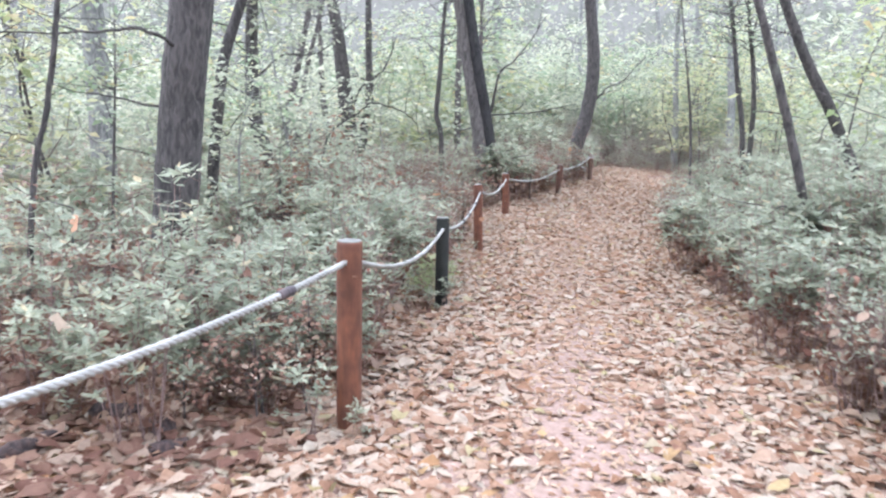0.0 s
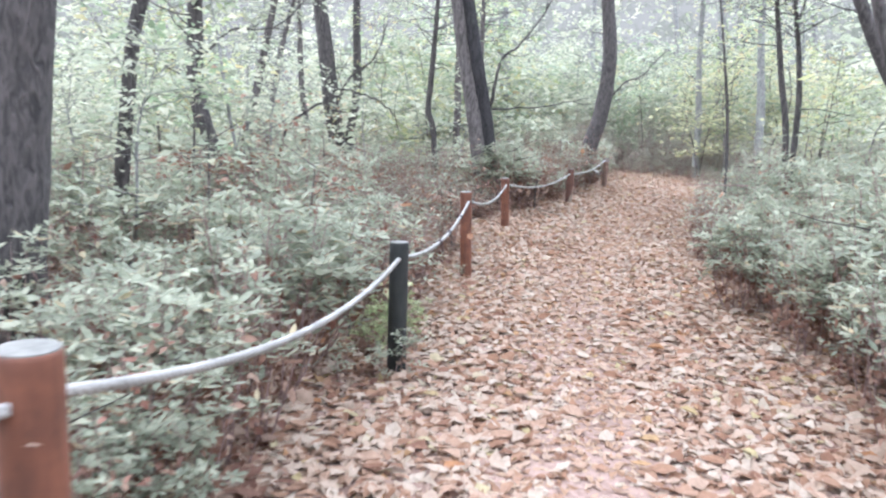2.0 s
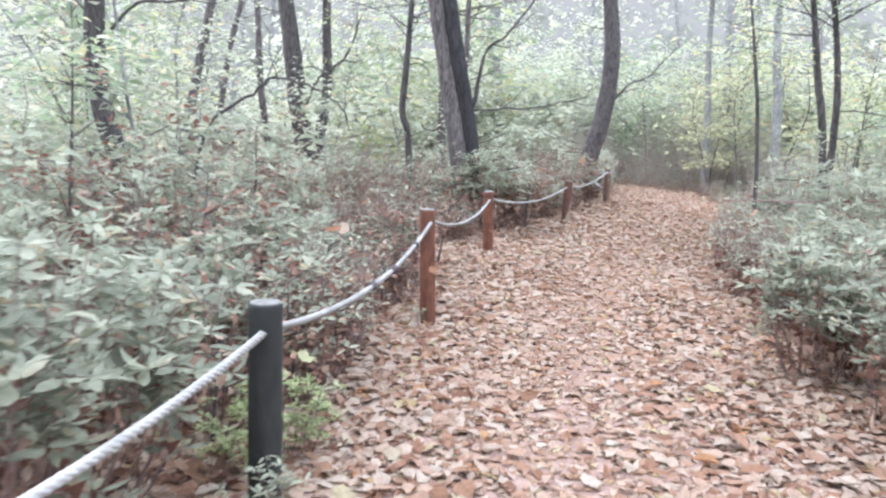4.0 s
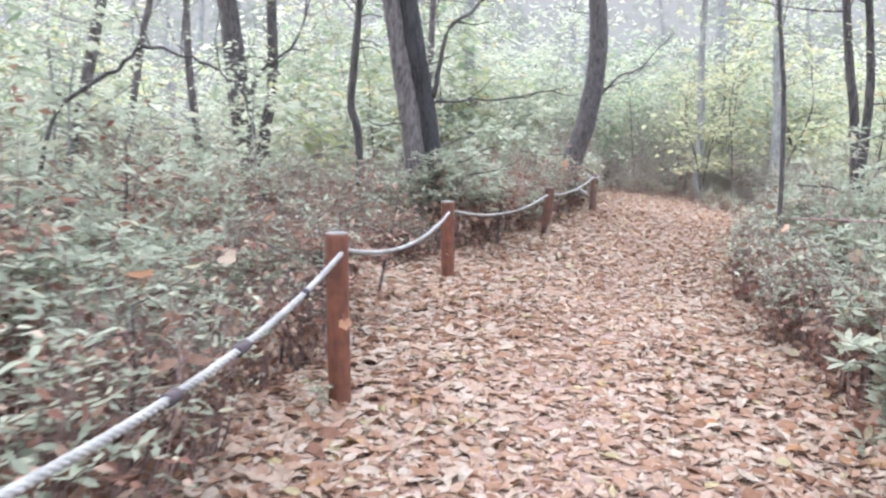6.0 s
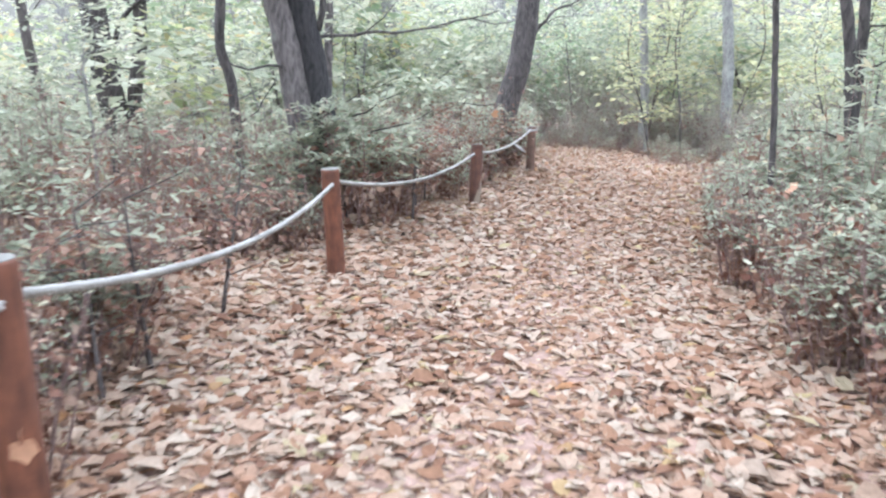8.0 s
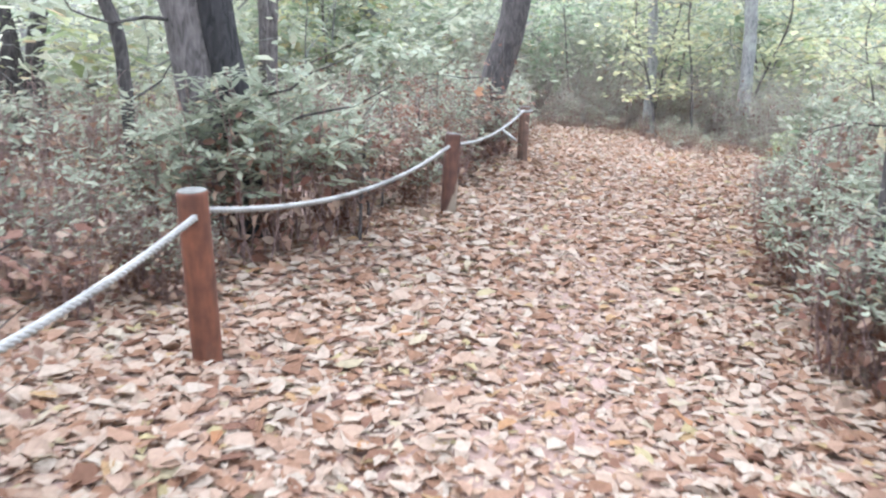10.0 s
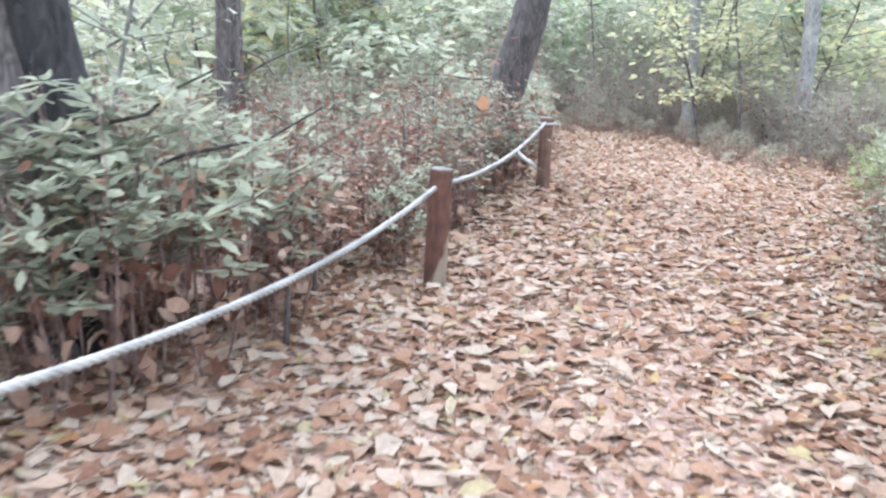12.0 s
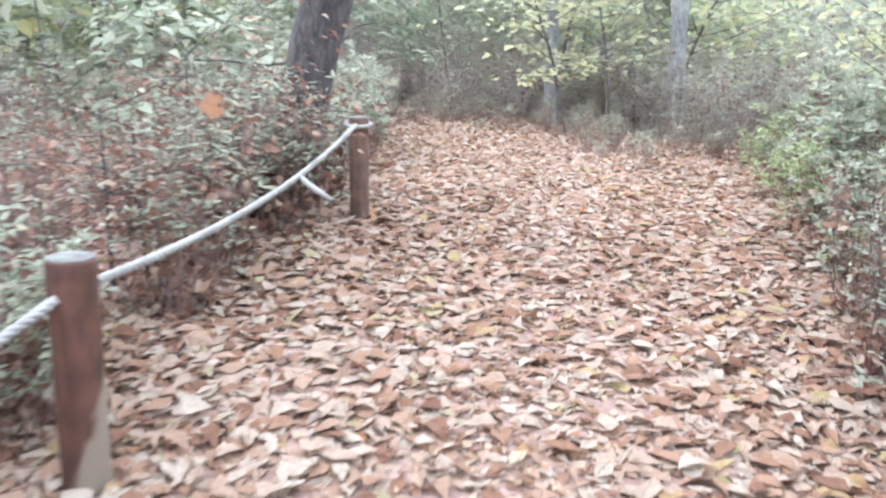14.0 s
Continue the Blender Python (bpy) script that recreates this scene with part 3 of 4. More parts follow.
# the left-hand edge, behind the fence
for y in np.arange(1.6, 30.5, 0.62):
    back = float(np.interp(y, [0, 3.4, 4.2, 5, 6.6, 7.2, 8.4, 9.5, 12, 14, 15.5, 18.5, 19.6, 22.2, 24, 30], [2.6, 1.7, 0.8, 0.45, 0.5, 0.72, 0.72, 0.55, 0.62, 0.7, 1.05, 1.0, 0.5, 0.66, 0.6, 0.5]))
    for row in range(2):
        x = float(fence_x(y)) - back - row * 0.66 + rng.normal(0, 0.1)
        brown = 18.4 < y < 24.5 or 14.0 < y < 17.5 or (9.4 < y <= 14 and row == 0 and rng.random() < 0.65)
        plant(NEAR[1:2] + NEAR[3:] + BROWN[:1] if row == 0 and 4.3 < y < 7.2 else BROWN if brown and rng.random() < 0.9 else NEAR, x, y + rng.normal(0, 0.12), rng.uniform(0.80, 1.16) * float(np.interp(y, [3, 5, 8], [0.80, 0.92, 1])) * (0.78 if 14.6 < y < 18.2 else 0.8 if 19.5 < y < 26 else 1))
    for row in range(5 if y < 20 else 4):
        middle.append(((MIDDLE if row < 3 else COARSE)[int(rng.integers(3))] if rng.random() < (0.12 if 16.8 < y < 25 else 0.82) else BRUSH[int(rng.integers(2))], float(fence_x(y)) - back - 1.35 - row * 0.82 + rng.normal(0, 0.2), y + rng.normal(0, 0.25), rng.uniform(0.75, 1.2) * float(np.interp(y, [3, 6, 10, 19, 20, 25, 27], [0.7, 0.8, 1, 1, 0.72, 0.72, 1]))))
for x, y, size in ((1.22, 17.7, 1.2), (1.5, 18.1, 1.36), (1.82, 18.6, 1.15)):
    plant(NEAR[1:2] + NEAR[3:], x, y, size)
for x, y, size in ((3.95, 8.2, 1.3), (4.25, 7.8, 1.38), (3.65, 8.7, 1.25), (4.55, 8.5, 1.42), (4.1, 9.4, 1.3)):
    plant(NEAR[:1] + NEAR[3:], x, y, size)
for x, y, size in ((-1.0, 4.42, 0.62), (-1.35, 4.35, 0.55), (-0.80, 4.85, 0.78), (-1.15, 5.1, 0.85), (-0.62, 5.3, 0.76), (-1.7, 4.9, 0.8)):
    plant(NEAR[2:3] + NEAR[:1], x, y, size)
for x, y, size in ((-0.68, 4.05, 0.8), (-0.43, 4.05, 0.45), (0.035, 7.95, 0.85), (-0.12, 7.85, 0.6), (-0.3, 7.6, 0.7), (0.45, 11.7, 0.5)):
    plant(SPRIG, x, y, size)
for x, y, size in ((0.98, 17.2, 0.5), (0.66, 17.25, 0.55), (0.85, 16.85, 0.5), (3.42, 22.2, 0.85), (3.25, 22.6, 0.95), (3.55, 22.75, 0.85), (3.05, 22.1, 0.95), (3.62, 23.1, 0.9)):
    plant(BROWN, x, y, size)
# the right-hand edge
for y in np.arange(3.2, 25.8, 0.62):
    for row in range(2):
        x = float(right_x(y)) + 0.26 + row * 0.6 + rng.normal(0, 0.1)
        brown = (11.5 < y < 20.8 and row == 0) or 17.5 < y < 21.8 or y < 6.0
        plant(BROWN if brown and rng.random() < (0.95 if y > 17 else 0.72) else LUSH if y > 21.8 and rng.random() < 0.6 else NEAR, x, y + rng.normal(0, 0.12), rng.uniform(0.85, 1.08) * (1 + 0.15 * row) * (0.8 if y > 19 and row == 0 else 1))
    for row in range(5):
        middle.append(((MIDDLE if row < 2 else COARSE)[int(rng.integers(3))] if rng.random() < 0.85 else BRUSH[0], float(right_x(y)) + 1.5 + row * 0.85 + rng.normal(0, 0.2), y + rng.normal(0, 0.25), rng.uniform(0.95, 1.3)))
for x, y, size in ((-0.05, 8.85, 0.62), (-0.25, 8.5, 0.55), (6.5, 20.45, 0.5), (6.95, 21.2, 0.6), (8.7, 23.8, 0.95), (9.3, 24.6, 1.05), (7.9, 22.6, 0.7)):
    plant(LUSH, x, y, size)
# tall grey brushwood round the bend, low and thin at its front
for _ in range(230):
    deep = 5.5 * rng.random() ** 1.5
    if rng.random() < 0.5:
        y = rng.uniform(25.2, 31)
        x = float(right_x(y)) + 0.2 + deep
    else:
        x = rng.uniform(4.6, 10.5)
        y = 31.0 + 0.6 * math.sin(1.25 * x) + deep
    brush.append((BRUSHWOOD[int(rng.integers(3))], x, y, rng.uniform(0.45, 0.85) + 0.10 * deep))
for _ in range(60):
    if rng.random() < 0.5:
        y = rng.uniform(25.5, 30.5)
        x = float(right_x(y)) - 1.6 * rng.random() ** 1.5
    else:
        x = rng.uniform(5.6, 9.6)
        y = 31.0 - 2.0 * rng.random() ** 1.5
    middle.append((BRUSH[int(rng.integers(2))], x, y, rng.uniform(0.2, 0.55)))
# rougher growth farther back on either side
for _ in range(250):
    y = rng.uniform(2, 44)
    side = rng.random() < 0.5
    x = float(fence_x(y)) - rng.uniform(5.5, 15) if side else float(right_x(min(y, 25))) + rng.uniform(5.8, 14)
    if y > 34:
        x = rng.uniform(-9, 18)
    middle.append((COARSE[int(rng.integers(3))], x, y, rng.uniform(1.0, 1.7)))
for _ in range(60):
    y = rng.uniform(-9, 3)
    x = float(fence_x(y)) - rng.uniform(1.2, 6) if rng.random() < 0.5 else float(right_x(y)) + rng.uniform(0.6, 5)
    middle.append((COARSE[int(rng.integers(3))], x, y, rng.uniform(0.7, 1.0)))
strew("undergrowth", "grey-green and brown shrub thicket behind the path's edge", "undergrowth", (STEM, SHRUB, DRY), middle)
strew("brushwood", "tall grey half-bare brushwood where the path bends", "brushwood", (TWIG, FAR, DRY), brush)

# a fallen stick caught in the shrubs
stick = tagged(new("stick"), "thin pale fallen stick lying across the shrubs", "stick")
part("branch", tube([(2.86, 11.60, 0.64), (3.02, 11.5, 0.655), (3.2, 11.42, 0.66), (3.45, 11.25, 0.68)], [0.005, 0.006, 0.007, 0.008], 7, 0.06), STEM, stick)
part("side_twig", tube([(3.02, 11.5, 0.655), (3.08, 11.62, 0.71), (3.11, 11.7, 0.79)], [0.004, 0.003, 0.002], 5), STEM, stick)

# ---- trees ----


def spray(origin, direction, length, n, leaf_len, wood, acc, r, light=False):
    """A leafy branch: a bent twig with side twigs, and leaves laid in flattish layers."""
    d = unit(np.asarray(direction, float))
    pts = [origin]
    for i in range(4):
        pts.append(pts[-1] + d * length / 4)
        d = unit(d + rng.normal(0, 0.18, 3) + [0, 0, 0.03])
    wood.append(tube(pts[::2], np.linspace(r, r * 0.25, 3), 3, caps=False) if light else tube(pts, np.linspace(r, r * 0.25, 5), 4, caps=False))
    k = rng.uniform(0.25, 1.0, n)
    idx = np.clip((k * 4).astype(int), 0, 3)
    fr = (k * 4 - idx)[:, None]
    p = np.array(pts)
    c = p[idx] * (1 - fr) + p[idx + 1] * fr
    off = rng.normal(0, 1, (n, 3)) * [0.2, 0.2, 0.07] * length
    acc.append((c + off, unit(off + rng.normal(0, 0.04, (n, 3))) * [1, 1, 0.4] + [0, 0, -0.25], leaf_len * rng.uniform(0.7, 1.3, n)))


def finish_tree(thing, wood, acc, bark, leaf_mat, crown_label):
    if wood:
        tagged(part("twigwork", join(wood), bark, thing), kind="stuff")
    if acc:
        p, d, ln = (np.concatenate([q[i] for q in acc]) for i in range(3))
        n = len(p)
        part("crown", leaves(p, d, spread_dirs(n, 1.6), ln, ln * rng.uniform(0.45, 0.7, n), 0.2, rng.normal(0, 0.2, n), 0.1, True), leaf_mat, thing, crown_label)


def smooth_axis(pts, n):
    """Points evenly strewn along a smooth line through pts (from the foot up)."""
    p = np.asarray(pts, float)
    t = np.linspace(0, len(p) - 1, n)
    i = np.clip(t.astype(int), 0, len(p) - 2)
    f = (t - i)[:, None]
    q = np.concatenate([2 * p[:1] - p[1:2], p, 2 * p[-1:] - p[-2:-1]])
    a, b, c, d = q[i], q[i + 1], q[i + 2], q[i + 3]
    return 0.5 * (2 * b + (c - a) * f + (2 * a - 5 * b + 4 * c - d) * f ** 2 + (3 * b - a - 3 * c + d) * f ** 3)


def tree(words, y, stems, bark, height=11.0, leaf_mat=GREEN, twigs=5, low_leaves=0, crown=26, flare=1.35, named=True):
    """A tree at depth y; stems: (radius, [(x, z) from the foot up]) each with its own line."""
    x0 = stems[0][1][0][0]
    z0 = float(ground_z(x0, y))
    thing = tagged(new("tree"), words, "tree")
    thing.matrix_basis = pose(x0, y, z0)
    wood, acc = [], []
    for r, line, *own in stems:
        skin = own[0] if own else bark
        pts = [np.array([x - x0, 0, z - z0]) for x, z in line]
        pts[0][2] = -0.25
        d = unit(pts[-1] - pts[-2])
        while pts[-1][2] < height - 1.5:
            d = unit(d * 0.9 + np.array([rng.normal(0, 0.05), rng.normal(0, 0.05), 0.12]))
            pts.append(pts[-1] + d * 1.8)
        ax = smooth_axis(pts, 44)
        ax[:, 1] += np.cumsum(rng.normal(0, 0.006, 44))
        z = ax[:, 2]
        rad = r * np.interp(z, [-0.25, 0.15, 0.6, 2.5, height], [flare * 1.15, flare, 1.06, 1.0, 0.25])
        part("trunk", tube(ax, rad, (18 if named else 10) if r > 0.09 else 8, 0.035), skin, thing)
        for _ in range(twigs):
            k = int(np.interp(rng.uniform(0.8, 4.6), z, range(44)))
            d = unit(np.array([*rng.normal(0, 1, 2), rng.uniform(0.0, 0.7)]))
            q = [ax[k]]
            for _ in range(5):
                q.append(q[-1] + d * rng.uniform(0.14, 0.36))
                d = unit(d + rng.normal(0, 0.28, 3))
            w = min(0.015, r * 0.22)
            part("limb", tube(q, np.linspace(w, w * 0.25, 6), 5), bark, thing)
            if low_leaves:
                spray(q[3], d, rng.uniform(0.6, 1.1), low_leaves, 0.085, wood, acc, w * 0.4)
        for _ in range(crown):
            k = int(rng.integers(26, 44))
            d = unit(np.array([*rng.normal(0, 1, 2), rng.uniform(0.1, 0.8)]))
            spray(ax[k], d, rng.uniform(1.2, 2.8) * min(1, height / 9), 28, 0.2 if height > 8 else 0.09, wood, acc, r * 0.22)
    finish_tree(thing, wood, acc, bark, leaf_mat, "thin autumn crown of pale green leaves")
    return thing


thick = tree("thick dark-barked tree standing in the shrubs", 8.25, [(0.215, [(-2.82, -0.3), (-2.75, 0.42), (-2.67, 1.37), (-2.54, 2.47)])], BARK, 13)
tree("slim dark tree leaning beside a thicker one", 11.4, [(0.08, [(-3.3, -0.6), (-3.29, 0.31), (-3.17, 1.57), (-3.07, 2.18), (-2.84, 2.86)])], BARK, 9, twigs=4)
kinked = tree("dark tree with a kinked lower trunk", 14.5, [(0.115, [(-2.85, -0.6), (-3.15, 0.45), (-3.42, 1.4), (-3.45, 2.6)])], BARK, 10, twigs=7)
forked = tree("grey-barked tree with leafy low twigs", 24.0, [(0.21, [(-2.5, -0.7), (-2.78, 0.4), (-3.0, 1.8), (-3.25, 3.6)]), (0.11, [(-2.4, -0.7), (-2.45, 0.6), (-2.3, 1.8), (-2.35, 3.4)])], BARK, 12, YELLOW, 8, 24)
twin = tree("twin-trunked tree, one trunk grey and one darker", 18.28, [(0.145, [(0.93, -0.5), (0.83, 0.25), (0.67, 1.2), (0.47, 2.2), (0.17, 3.8)], BARK_PALE), (0.128, [(1.07, -0.5), (1.02, 0.3), (0.87, 1.25), (0.67, 2.2), (0.37, 3.8)], BARK_WET)], BARK, 13)
leaning = tree("dark tree with an S-curved leaning trunk beside the last post", 23.6, [(0.188, [(3.60, -0.5), (3.74, 0.55), (3.98, 1.45), (4.10, 2.8), (3.89, 4.6)])], BARK, 13)
tree("slender crooked young woodland tree", 19.7, [(0.058, [(-0.05, -0.6), (-0.14, 0.82), (-0.27, 1.35), (-0.24, 1.96), (-0.18, 3.1)])], BARK, 7, twigs=4)
tree("slim dark tree leaning over the shrubs", 8.83, [(0.05, [(4.3, -0.5), (3.81, 0.95), (3.54, 1.76), (3.2, 2.73)])], BARK, 7, twigs=3)
tree("leaning dark tree among the shrubs", 15.0, [(0.105, [(8.2, -0.4), (7.07, 1.46), (6.46, 2.45), (5.88, 3.61)])], BARK, 9, twigs=4)
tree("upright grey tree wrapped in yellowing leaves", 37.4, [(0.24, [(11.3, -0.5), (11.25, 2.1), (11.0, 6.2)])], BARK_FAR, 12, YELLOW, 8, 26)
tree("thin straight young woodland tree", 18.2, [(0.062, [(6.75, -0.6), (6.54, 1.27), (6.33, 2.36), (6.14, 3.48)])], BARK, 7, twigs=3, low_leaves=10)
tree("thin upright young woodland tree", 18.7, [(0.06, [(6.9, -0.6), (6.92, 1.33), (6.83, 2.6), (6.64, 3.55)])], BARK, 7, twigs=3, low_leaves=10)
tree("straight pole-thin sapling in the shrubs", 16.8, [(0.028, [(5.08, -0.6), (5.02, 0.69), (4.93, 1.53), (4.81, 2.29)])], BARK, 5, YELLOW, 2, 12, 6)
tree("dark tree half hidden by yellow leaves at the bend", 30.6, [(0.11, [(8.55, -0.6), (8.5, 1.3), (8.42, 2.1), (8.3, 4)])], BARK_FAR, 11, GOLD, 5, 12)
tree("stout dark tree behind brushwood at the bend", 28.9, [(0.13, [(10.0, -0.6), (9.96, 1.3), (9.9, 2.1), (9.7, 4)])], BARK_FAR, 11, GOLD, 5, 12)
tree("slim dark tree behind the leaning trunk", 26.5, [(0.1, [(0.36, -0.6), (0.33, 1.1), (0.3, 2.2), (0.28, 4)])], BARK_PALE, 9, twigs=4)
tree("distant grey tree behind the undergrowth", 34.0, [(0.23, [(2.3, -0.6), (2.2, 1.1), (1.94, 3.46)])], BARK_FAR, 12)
tree("slim grey tree behind the shrubs", 23.0, [(0.068, [(0.8, -0.6), (0.8, 0.74), (0.81, 1.42), (0.85, 3)])], BARK_PALE, 8)
tree("slender leaning young woodland tree", 22.0, [(0.07, [(-3.05, -0.6), (-3.14, 0.32), (-3.35, 1.79), (-3.44, 3.59)])], BARK_PALE, 8, twigs=7)
tree("thin forked young woodland tree", 20.0, [(0.055, [(-3.8, -0.6), (-3.68, 0.71), (-3.45, 2.25), (-3.19, 3.32)])], BARK_PALE, 7, twigs=7)
tree("thin sapling with a bent stem", 6.5, [(0.024, [(-3.4, -0.4), (-3.31, 0.77), (-3.16, 1.45), (-3.05, 2.23)])], BARK, 5, YELLOW, 4, 0, 5)
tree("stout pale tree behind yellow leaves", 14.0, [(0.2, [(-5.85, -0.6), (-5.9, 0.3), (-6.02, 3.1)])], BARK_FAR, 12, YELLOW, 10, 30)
tree("slim leaning grey woodland tree", 18.0, [(0.075, [(-3.85, -0.6), (-3.74, 0.05), (-3.37, 1.9), (-3.01, 3.7)])], BARK_PALE, 8, twigs=6)

def bough(thing, line, r, bark):
    """A bare crooked limb on a standing tree, through points given in the place's own metres."""
    at = np.array(thing.matrix_basis.translation)
    ax = smooth_axis(np.array(line, float) - at, 18)
    ax[1:] += np.cumsum(rng.normal(0, 0.012, (17, 3)), 0)
    limb = part("limb", tube(ax, np.linspace(r, r * 0.3, 18), 7, 0.05), bark, thing)
    for k in (7, 11, 15):
        d = unit(ax[k] - ax[k - 2] + rng.normal(0, 0.14, 3) * [1, 0.4, 1])
        part("twig", tube([ax[k], ax[k] + d * 0.25, ax[k] + d * 0.45 + [0, 0, 0.08]], [r * 0.4, r * 0.28, r * 0.14], 5), bark, limb)


bough(twin, [(0.95, 18.25, 1.45), (1.09, 18.2, 2.34), (1.51, 18.2, 2.72), (2.1, 18.1, 3.6)], 0.035, BARK)
bough(twin, [(0.95, 18.28, 1.38), (1.3, 18.3, 1.42), (2.02, 18.4, 1.46), (2.8, 18.4, 1.62)], 0.022, BARK)
bough(thick, [(-2.62, 8.2, 1.95), (-2.86, 7.7, 2.12), (-3.4, 7.5, 2.05), (-4.4, 7.5, 2.12)], 0.022, BARK)
arch = tagged(new("young_tree"), "thin bare sapling bent over in an arch", "young tree")
arch.matrix_basis = pose(-2.3, 14.0, float(ground_z(-2.3, 14.0)))
bent = smooth_axis(np.array([(-2.3, 14.0, -0.75), (-2.05, 14.0, 0.9), (-1.55, 14.02, 1.36), (-1.28, 13.98, 1.56), (-0.9, 14.0, 1.47), (-0.6, 14.02, 1.3), (-0.46, 14.0, 1.05)]) - np.array(arch.matrix_basis.translation), 30)
bent[2:] += rng.normal(0, 0.012, (28, 3))
part("trunk", tube(bent, np.linspace(0.022, 0.006, 30), 7, 0.08), BARK, arch)
for k in (12, 15, 18, 22, 26):
    d = unit(rng.normal(0, 0.6, 3) + [0.2, 0, 0.6])
    part("twig", tube([bent[k], bent[k] + d * 0.3, bent[k] + d * 0.5 + [0.06, 0, 0.05], bent[k] + d * 0.8], [0.007, 0.005, 0.004, 0.002], 5), BARK, arch)
bough(kinked, [(-3.4, 14.5, 1.9), (-2.9, 14.3, 2.3), (-2.2, 14.1, 2.4), (-1.5, 14.0, 3.0)], 0.022, BARK)
bough(leaning, [(4.0, 23.6, 1.6), (4.5, 23.7, 2.2), (5.0, 23.8, 2.5), (5.6, 23.9, 3.2)], 0.03, BARK)
bough(forked, [(-2.9, 24.0, 1.2), (-2.5, 23.9, 2.0), (-1.9, 23.8, 2.5), (-1.5, 23.7, 3.4)], 0.05, BARK)

# woodland on both sides: mature trees and leafy young ones, built once and repeated


def wood_tree(words, height, r, bark, leaf_mat, sprays, low):
    x = rng.normal(0, 0.42, 4)
    t = tree(words, 0.0, [(r, [(0, -0.2), (x[0] * 0.5, 1.2), (x[1], 2.8), (x[1] + x[2], 5.0)])], bark, height, leaf_mat, 7, low, sprays, named=False)
    return t


def sapling(words, height, leaf_mat, count, leaf_len, bark):
    thing = tagged(new("young_tree"), words, "young tree", "woodland undergrowth")
    wood, acc = [], []
    lean = rng.normal(0, 0.22, 2)
    ax = smooth_axis([(0, 0, -0.15), (lean[0], lean[1], height * 0.35), (lean[0] * 2.4, lean[1] * 1.4, height * 0.7), (lean[0] * 2, lean[1] * 3, height)], 16)
    part("trunk", tube(ax, np.linspace(0.028, 0.006, 16), 6, 0.04), bark, thing)
    for _ in range(count):
        k = int(rng.integers(4, 16))
        d = np.array([*rng.normal(0, 1, 2), rng.uniform(0.05, 0.6)])
        spray(ax[k], d, rng.uniform(0.5, 1.3), 17, leaf_len * 1.45, wood, acc, 0.008, True)
    finish_tree(thing, wood, acc, bark, leaf_mat, "layered sprays of pale leaves")
    return thing


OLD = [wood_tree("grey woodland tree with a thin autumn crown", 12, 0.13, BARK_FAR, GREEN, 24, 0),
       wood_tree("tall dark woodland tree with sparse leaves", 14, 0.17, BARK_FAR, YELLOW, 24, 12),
       wood_tree("slim woodland tree, paled as by haze", 10, 0.08, BARK_FAR, FAR, 18, 16)]
YOUNG = [sapling("young tree with layered pale green leaves", 3.2, GREEN, 22, 0.085, BARK_PALE),
         sapling("young tree with yellow-green autumn leaves", 3.6, YELLOW, 20, 0.08, BARK_PALE),
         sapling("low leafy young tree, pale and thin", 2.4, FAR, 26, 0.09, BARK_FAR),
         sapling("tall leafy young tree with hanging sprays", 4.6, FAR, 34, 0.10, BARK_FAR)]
YOUNG += [sapling("low young oak holding brown leaves", 1.5, DRY, 13, 0.072, BARK_PALE)]
YOUNG += [sapling("young tree with bright yellow-green layered leaves", 2.9, GOLD, 24, 0.095, BARK_PALE)]
for s in OLD + YOUNG:
    used[id(s)] = False


def clear(x, y, gap):
    return x < float(fence_x(y)) - gap or x > float(right_x(y)) + gap or (y > 32.5 + gap)


made = 0
# unseen trees behind and beside the start, added to hold back skylight
for x, y in ((-7, -3), (6.5, -5), (-5, -10), (5, -13), (-10, 3), (9, 2), (-4, -18), (8, -20), (-13, -8), (13, -6), (12, 6), (1.5, -22), (-11, 9), (-17, -14), (17, -16)):
    plant(OLD, x, y, rng.uniform(0.95, 1.25))
while made < 38:
    x, y = rng.uniform(-32, 36), rng.uniform(10, 62)
    if clear(x, y, 7.0) and (y > 26 or abs(x) > 10) and (x > -6 or rng.random() < 0.6):
        plant(OLD, x, y, rng.uniform(0.8, 1.3))
        made += 1
made = 0
while made < 84:
    x, y = rng.uniform(-16, 22), rng.uniform(9, 46)
    if clear(x, y, 2.6):
        plant(YOUNG[:4] if rng.random() < 0.6 else YOUNG[2:4], x, y, rng.uniform(0.8, 1.25))
        made += 1
